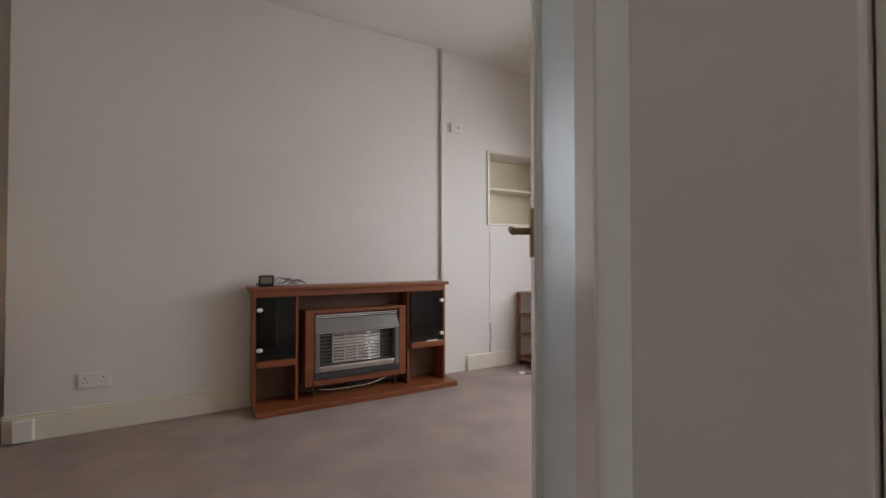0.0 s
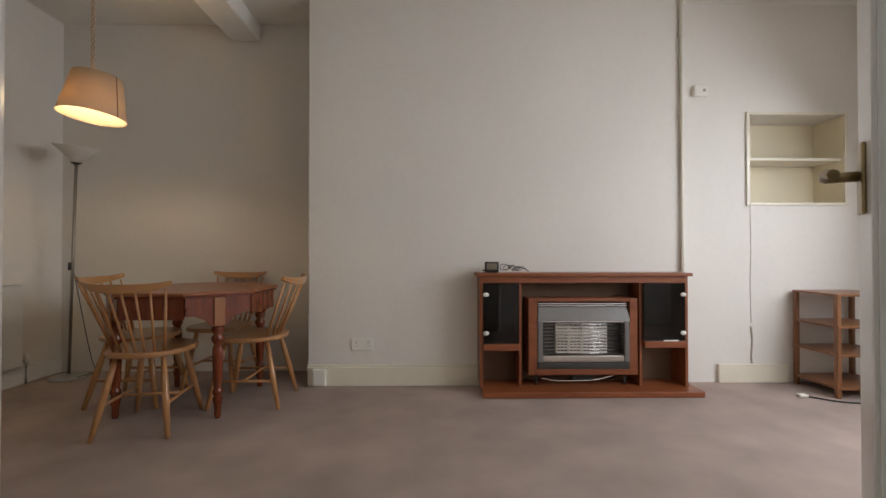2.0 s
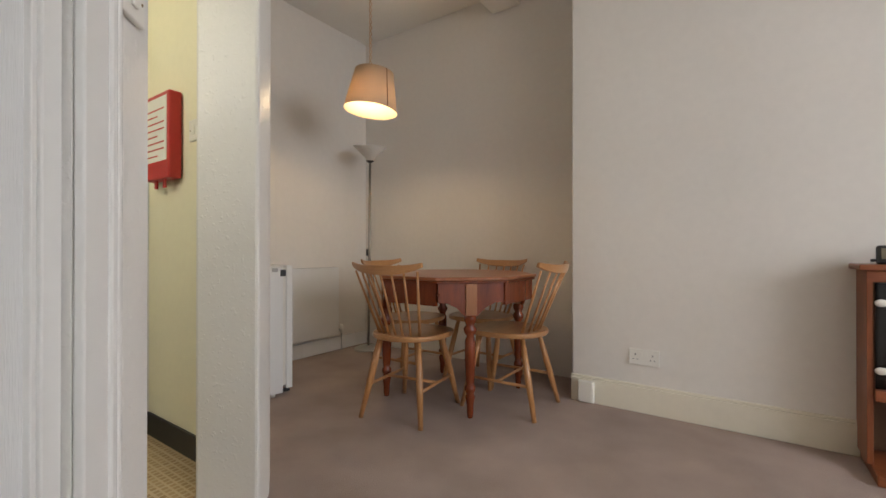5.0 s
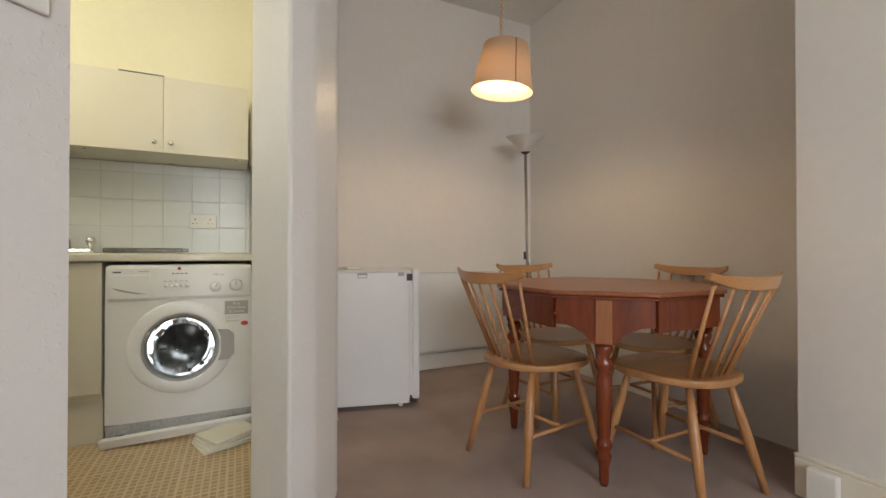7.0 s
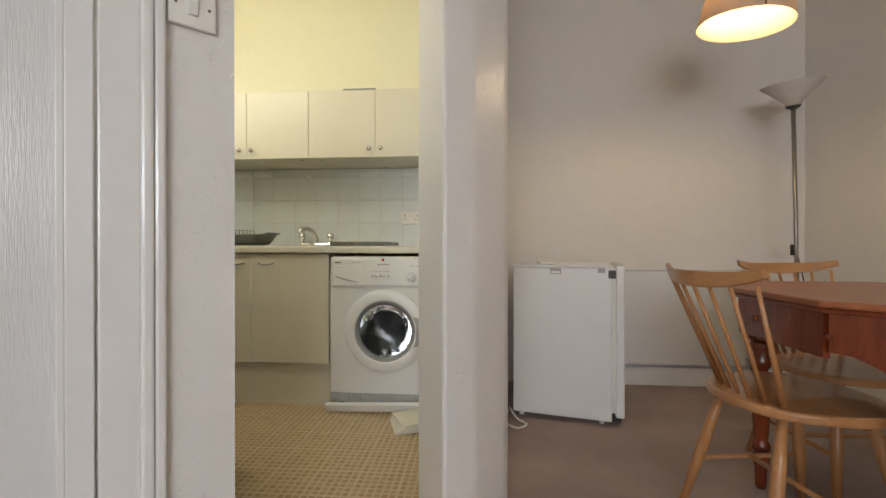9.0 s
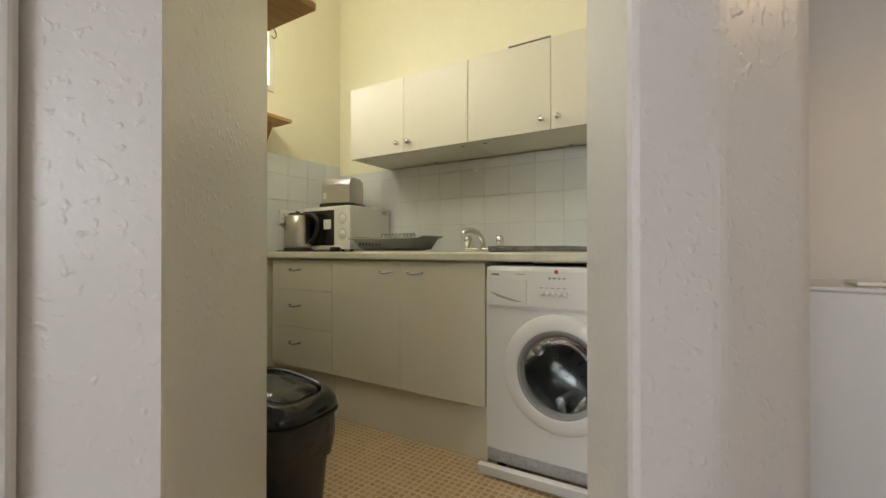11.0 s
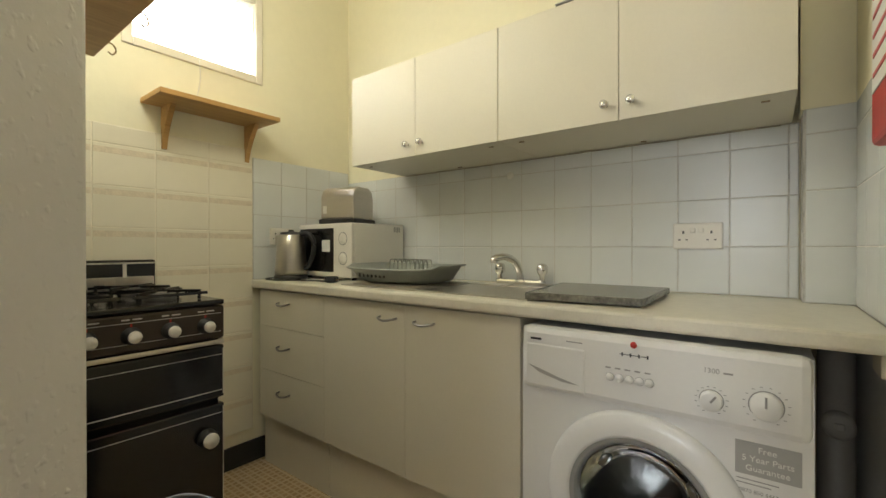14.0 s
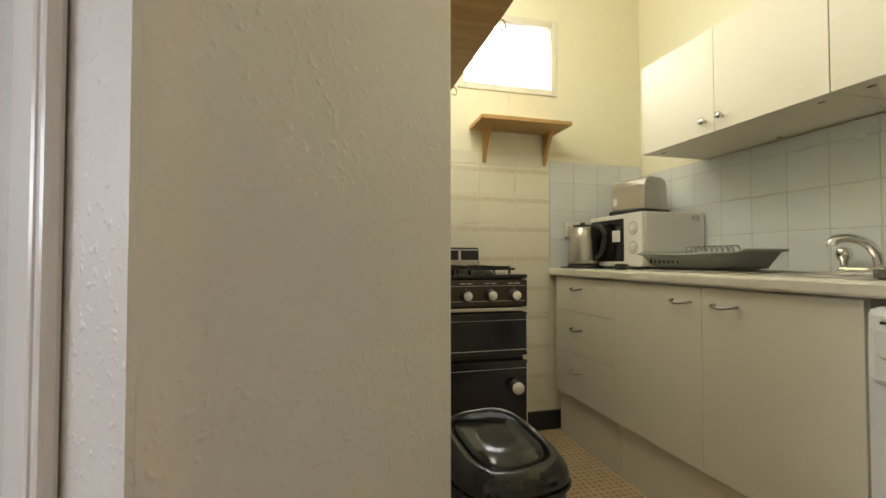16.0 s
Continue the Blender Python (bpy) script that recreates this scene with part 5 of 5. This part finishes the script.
def cooker():
    ob = thing("cooker", "black free-standing gas cooker with white knobs", "cooker")
    x0, x1, y0, y1 = -1.68, -1.19, 0.875, 1.42
    part("body", B(((x0 + 0.004, y0, KF), (x1, y1 - 0.03, 0.868)), bevel=0.004), BLACK, ob)
    part("hob", B(((x0, y0, 0.8685), (x1, y1, 0.884)), bevel=0.004), BLACK, ob)
    panel = part("control_panel", B(((x0, y1 - 0.029, 0.762), (x1, y1 + 0.002, 0.866)), bevel=0.008), mat("dark_bronze_panel", (0.045, 0.032, 0.022), 0.3, 0.3), ob, "dark bronze control panel")
    lines = [((x0 + 0.012, y1 + 0.0018, z), (x1 - 0.002, y1 + 0.0028, z + 0.0016)) for z in (0.785, 0.842)]
    part("trim_line", B(*lines), SILVER, panel)
    part("towel_strip", B(((x0 + 0.006, y1 + 0.0005, 0.748), (x1, y1 + 0.012, 0.761)), bevel=0.003), STEEL, ob)
    for k in range(5):
        x = x0 + 0.058 + k * 0.095
        m = Matrix.Translation((x, y1 + 0.002, 0.808)) @ pose(0, 0, 0, -90, 0, 0)
        kn = part("knob", lathe(bmesh.new(), [(0.024, 0), (0.022, 0.01), (0.016, 0.013), (0.016, 0.03), (0, 0.03)], m, 20), BLACKP, ob)
        part("knob_cap", lathe(bmesh.new(), [(0.0165, 0.0295), (0.016, 0.034), (0, 0.035)], m, 18), WHITEP, kn, "white knob cap")
        part("marker", B(((x - 0.002, y1 + 0.0018, 0.832), (x + 0.002, y1 + 0.003, 0.840))), RED, kn)
        part("knob_label", B(((x - 0.026, y1 + 0.0018, 0.850), (x - 0.003, y1 + 0.0027, 0.8535)), ((x + 0.003, y1 + 0.0018, 0.850), (x + 0.022, y1 + 0.0027, 0.8535))), SILVER, panel)
    for z0, z1 in ((0.578, 0.742), (KF + 0.05, 0.56)):
        d = part("oven_door", B(((x0, y1 - 0.029, z0), (x1, y1, z1)), bevel=0.006), BLACK, ob)
        part("trim_line", B(((x0 + 0.008, y1 - 0.0005, z0 + 0.022), (x1, y1 + 0.001, z0 + 0.0245)), ((x0 + 0.008, y1 - 0.0005, z1 - 0.03), (x1, y1 + 0.001, z1 - 0.0285)), ((x0 + 0.003, y1 - 0.0005, z0 + 0.01), (x0 + 0.0055, y1 + 0.001, z1 - 0.01))), SILVER, d)
        if z1 < 0.6:
            part("door_knob", lathe(bmesh.new(), [(0.028, 0), (0.028, 0.014), (0.018, 0.016), (0.018, 0.03), (0, 0.03)], Matrix.Translation((x0 + 0.055, y1 + 0.001, 0.465)) @ pose(0, 0, 0, -90, 0, 0), 22), BLACKP, d)
            part("knob_cap", lathe(bmesh.new(), [(0.022, 0.0305), (0.022, 0.038), (0, 0.04)], Matrix.Translation((x0 + 0.055, y1 + 0.001, 0.465)) @ pose(0, 0, 0, -90, 0, 0), 22), WHITEP, d, "white door knob")
    for cx in (x0 + 0.13, x0 + 0.36):
        for cy in (y0 + 0.16, y0 + 0.40):
            b = part("burner", lathe(bmesh.new(), [(0.045, 0.884), (0.045, 0.893), (0.03, 0.897), (0.03, 0.902), (0, 0.903)], Matrix.Translation((cx, cy, 0)), 20), DARKGREY, ob)
            bm = bmesh.new()
            for a in range(4):
                m = Matrix.Translation((cx, cy, 0)) @ pose(0, 0, 0, 0, 0, 45 + 90 * a)
                box(bm, (0.025, -0.004, 0.906), (0.12, 0.004, 0.915), 0.001, m)
                box(bm, (0.112, -0.004, 0.885), (0.12, 0.004, 0.9065), 0.001, m)
            for s in (-1, 1):
                box(bm, (cx - 0.1, cy + s * 0.096 - 0.004, 0.9), (cx + 0.1, cy + s * 0.096 + 0.004, 0.909), 0.001)
            part("pan_support", bm, BLACK, ob)
    back = part("splashback", B(((x0 + 0.015, y0, 0.8845), (x1, y0 + 0.03, 1.0)), bevel=0.008), BLACK, ob)
    part("splash_strip", B(((x0 + 0.022, y0 + 0.0295, 0.89), (x1 - 0.005, y0 + 0.034, 0.938)), bevel=0.002), STEEL, back, "steel vent strip")
    part("top_trim", B(((x0 + 0.02, y0 + 0.0295, 0.985), (x1 - 0.005, y0 + 0.032, 0.991)), bevel=0.001), STEEL, back)
    for x in (x0 + 0.11, x0 + 0.25, x0 + 0.39):
        part("vent_bar", B(((x, y0 + 0.0295, 0.938), (x + 0.012, y0 + 0.032, 0.985))), SILVER, back)
    return ob


cooker()


def bin_():
    """A tapered swing bin of rounded square plan, with a loose liner under its domed collar and a sunk flap."""
    ob = thing("waste_bin", "glossy black plastic swing bin with a liner folded over", "bin", pose(-1.355, 1.925, KF, 0, 0, 8) @ Matrix.Diagonal((0.92, 0.92, 1, 1)))

    def ring(bm, hx, hy, z, tilt=0.0, rough=0.0, seed=0, n=40):
        out = []
        for k in range(n):
            a = 2 * math.pi * k / n
            c, q = math.cos(a), math.sin(a)
            x, y = hx * math.copysign(abs(c) ** 0.62, c), hy * math.copysign(abs(q) ** 0.62, q)
            w = 1 + rough * noise.noise((k * 0.8, seed, 3))
            out.append(bm.verts.new((x * w, y * w, z + tilt * y + rough * 0.3 * noise.noise((k * 0.5, seed, 9)))))
        return out

    def skin(bm, rings, cap=True):
        for p, q in zip(rings, rings[1:]):
            for k in range(len(p)):
                bm.faces.new([p[k], p[(k + 1) % len(p)], q[(k + 1) % len(p)], q[k]]).smooth = True
        if cap:
            bm.faces.new(rings[0][::-1])
            bm.faces.new(rings[-1])
        return bm

    gloss = mat("glossy_black_plastic", (0.014, 0.015, 0.012), 0.16, vary=0.35, scale=8, grain=30, bump=0.12, depth=0.004)
    bm = bmesh.new()
    part("body", skin(bm, [ring(bm, x, y, z) for x, y, z in ((0.105, 0.12, 0.0), (0.108, 0.125, 0.01), (0.137, 0.16, 0.37), (0.137, 0.16, 0.385))]), BLACKP, ob)
    bm = bmesh.new()
    part("liner", skin(bm, [ring(bm, x, y, z, 0, 0.06, j) for j, (x, y, z) in enumerate(((0.140, 0.163, 0.26), (0.145, 0.168, 0.31), (0.147, 0.170, 0.365), (0.148, 0.172, 0.392), (0.138, 0.162, 0.398)))], False), BINBLACK, ob, "crumpled black bin liner")
    bm = bmesh.new()
    lid = part("lid", skin(bm, [ring(bm, x, y, z, t) for x, y, z, t in ((0.142, 0.166, 0.386, 0), (0.152, 0.177, 0.39, 0), (0.153, 0.178, 0.405, -0.02), (0.146, 0.171, 0.432, -0.06), (0.128, 0.152, 0.455, -0.12), (0.112, 0.135, 0.464, -0.16), (0.106, 0.129, 0.456, -0.16), (0.104, 0.127, 0.447, -0.16))]), gloss, ob, "domed glossy collar")
    bm = bmesh.new()
    part("flap", skin(bm, [ring(bm, x, y, z, -0.16) for x, y, z in ((0.101, 0.124, 0.4475), (0.101, 0.124, 0.456), (0.094, 0.117, 0.461), (0.04, 0.05, 0.464))]), BLACK, lid, "swing flap")
    part("rim_bead", skin(bm := bmesh.new(), [ring(bm, x, y, z) for x, y, z in ((0.150, 0.175, 0.381), (0.156, 0.181, 0.384), (0.156, 0.181, 0.389), (0.150, 0.175, 0.3895))], False), gloss, lid)


bin_()


def wall_shelf():
    ob = thing("wall_shelf", "small varnished pine shelf on two brackets", "shelf")
    part("board", B(((-2.105, 0.853, 1.605), (-1.63, 1.05, 1.625)), bevel=0.003), PINE, ob)
    for x in (-2.05, -1.71):
        outline = [(0.0, 0.0), (0.10, 0.0), (0.085, -0.02), (0.048, -0.065), (0.024, -0.115), (0.010, -0.165), (0.0, -0.165)]
        m = Matrix.Translation((x - 0.01, 0.853, 1.6045)) @ Matrix(((0, 0, 1, 0), (1, 0, 0, 0), (0, 1, 0, 0), (0, 0, 0, 1)))
        part("bracket", prism(bmesh.new(), outline, 0.0, 0.02, 0.002, m), PINE, ob)
    return ob


wall_shelf()
ob = thing("hook_shelf", "wide varnished wooden shelf with small hooks on its edge", "shelf")
part("board", B(((-1.395, 1.25, 1.59), (-1.192, 2.05, 1.612)), bevel=0.003), PINE, ob)
for y in (1.36, 1.6, 1.84):
    pts = [(-1.396, y, 1.602), (-1.41, y, 1.60), (-1.417, y, 1.585), (-1.409, y, 1.572), (-1.399, y, 1.577)]
    part("hook", tube(bmesh.new(), curve_points(pts, 4), 0.0022, 6), BRASS, ob)

ob = thing("fire_blanket", "red fire blanket case hung on the kitchen wall", "fire blanket")
part("case", B(((-1.93, 2.905, 1.195), (-1.69, 2.958, 1.56)), bevel=0.008), RED, ob)
part("instruction_panel", B(((-1.912, 2.9035, 1.27), (-1.708, 2.9048, 1.54))), PAPER, ob)
part("print", B(*[((-1.9, 2.9025, 1.29 + k * 0.028), (-1.9 + (0.17 if k % 3 else 0.11), 2.9034, 1.296 + k * 0.028)) for k in range(8)]), RED, ob)
part("side_label", B(((-1.9315, 2.918, 1.27), (-1.9302, 2.95, 1.54))), PAPER, ob)
for x in (-1.85, -1.77):
    part("pull_tab", B(((x - 0.012, 2.92, 1.16), (x + 0.012, 2.926, 1.196))), RED, ob)

ob = thing("waste_pipe", "grey plastic waste pipe beside the washing machine", "pipe")
part("riser", tube(bmesh.new(), [(-2.45, 2.915, KF), (-2.45, 2.915, 0.3), (-2.45, 2.915, 0.856)], 0.036, 16), PIPEGREY, ob)
part("access_cap", lathe(bmesh.new(), [(0.032, 0), (0.032, 0.02), (0.024, 0.024), (0, 0.024)], Matrix.Translation((-2.414, 2.915, 0.625)) @ pose(0, 0, 0, 0, 90, 0), 24), PIPEGREY, ob)
part("cap_nut", B(((-2.39, 2.905, 0.617), (-2.384, 2.925, 0.633)), bevel=0.003), PIPEGREY, ob)
tagged(part("window_cord", tube(bmesh.new(), curve_points([(-1.84, 0.866, 1.84), (-1.842, 0.872, 1.76), (-1.83, 0.87, 1.68), (-1.825, 0.868, 1.626)]), 0.0018, 5), WHITEP), "white cord hanging from the window", "cord")

# ---- wall tiles ----
def tile_mesh(name, w, h, material, border=None):
    bm = box(bmesh.new(), (-w / 2, -0.006, -h / 2), (w / 2, 0, h / 2))
    front = [e for e in bm.edges if all(v.co.y < -0.005 for v in e.verts)]
    bmesh.ops.bevel(bm, geom=front, offset=0.0018, segments=1, affect="EDGES")
    if border:
        box(bm, (-w / 2 + 0.002, -0.0068, h / 2 - 0.034), (w / 2 - 0.002, -0.004, h / 2 - 0.012))
        for f in bm.faces:
            if f.calc_center_median().y < -0.0062:
                f.material_index = 1
    bmesh.ops.recalc_face_normals(bm, faces=bm.faces)
    data = bpy.data.meshes.new(name)
    bm.to_mesh(data)
    bm.free()
    data.materials.append(material)
    if border:
        data.materials.append(border)
    return data


def tiling(name, m, x0, x1, z0, z1, w, h, material, border=None, label="", start=0.0, grout=GROUT):
    """Rows of tiles on a wall that faces -y of the frame m."""
    ob = structure(name, B(((x0, -0.0072, z0), (x1, -0.0005, z1))), grout, label)
    ob.matrix_world = m
    cache = {}
    z = z0
    while z < z1 - 0.01:
        th = min(h, z1 - z)
        x = x0 - start
        while x < x1 - 0.008:
            a, b = max(x, x0), min(x + w, x1)
            key = (round(b - a, 4), round(th, 4))
            if b - a > 0.012:
                if key not in cache:
                    cache[key] = tile_mesh("tile", b - a - 0.0022, th - 0.0022, material, border if th > h * 0.9 else None)
                t = new("tile", cache[key])
                t.parent = ob
                t.location = ((a + b) / 2, -0.0025, z + th / 2)
            x += w
        z += h
    return ob


tiling("tiles_west", pose(-2.66, 0, 0, 0, 0, 90), 0.856, 2.852, 0.896, 1.411, 0.1452, 0.152, TILEW, None, "white glazed wall tiles behind the worktop", 0.06)
tiling("tiles_chase", pose(-2.556, 0, 0, 0, 0, 90), 2.86, 2.965, 0.896, 1.42, 0.15, 0.152, TILEW, None, "white glazed tiles on the pipe boxing")
tiling("tiles_north", pose(0, 2.969, 0), -2.545, -2.035, 0.896, 1.42, 0.1452, 0.152, TILEW, None, "white glazed tiles on the side wall")
S = pose(0, 0.851, 0, 0, 0, 180)
tiling("tiles_south_white", S, 2.08, 2.65, 0.896, 1.468, 0.1452, 0.152, TILEW, None, "white glazed tiles in the corner")
tiling("tiles_south_cream", S, 1.19, 2.078, 0.2, 1.50, 0.2, 0.1535, TILEC, TILEB, "cream glazed tiles with a beige border band", 0.11, GROUTC)
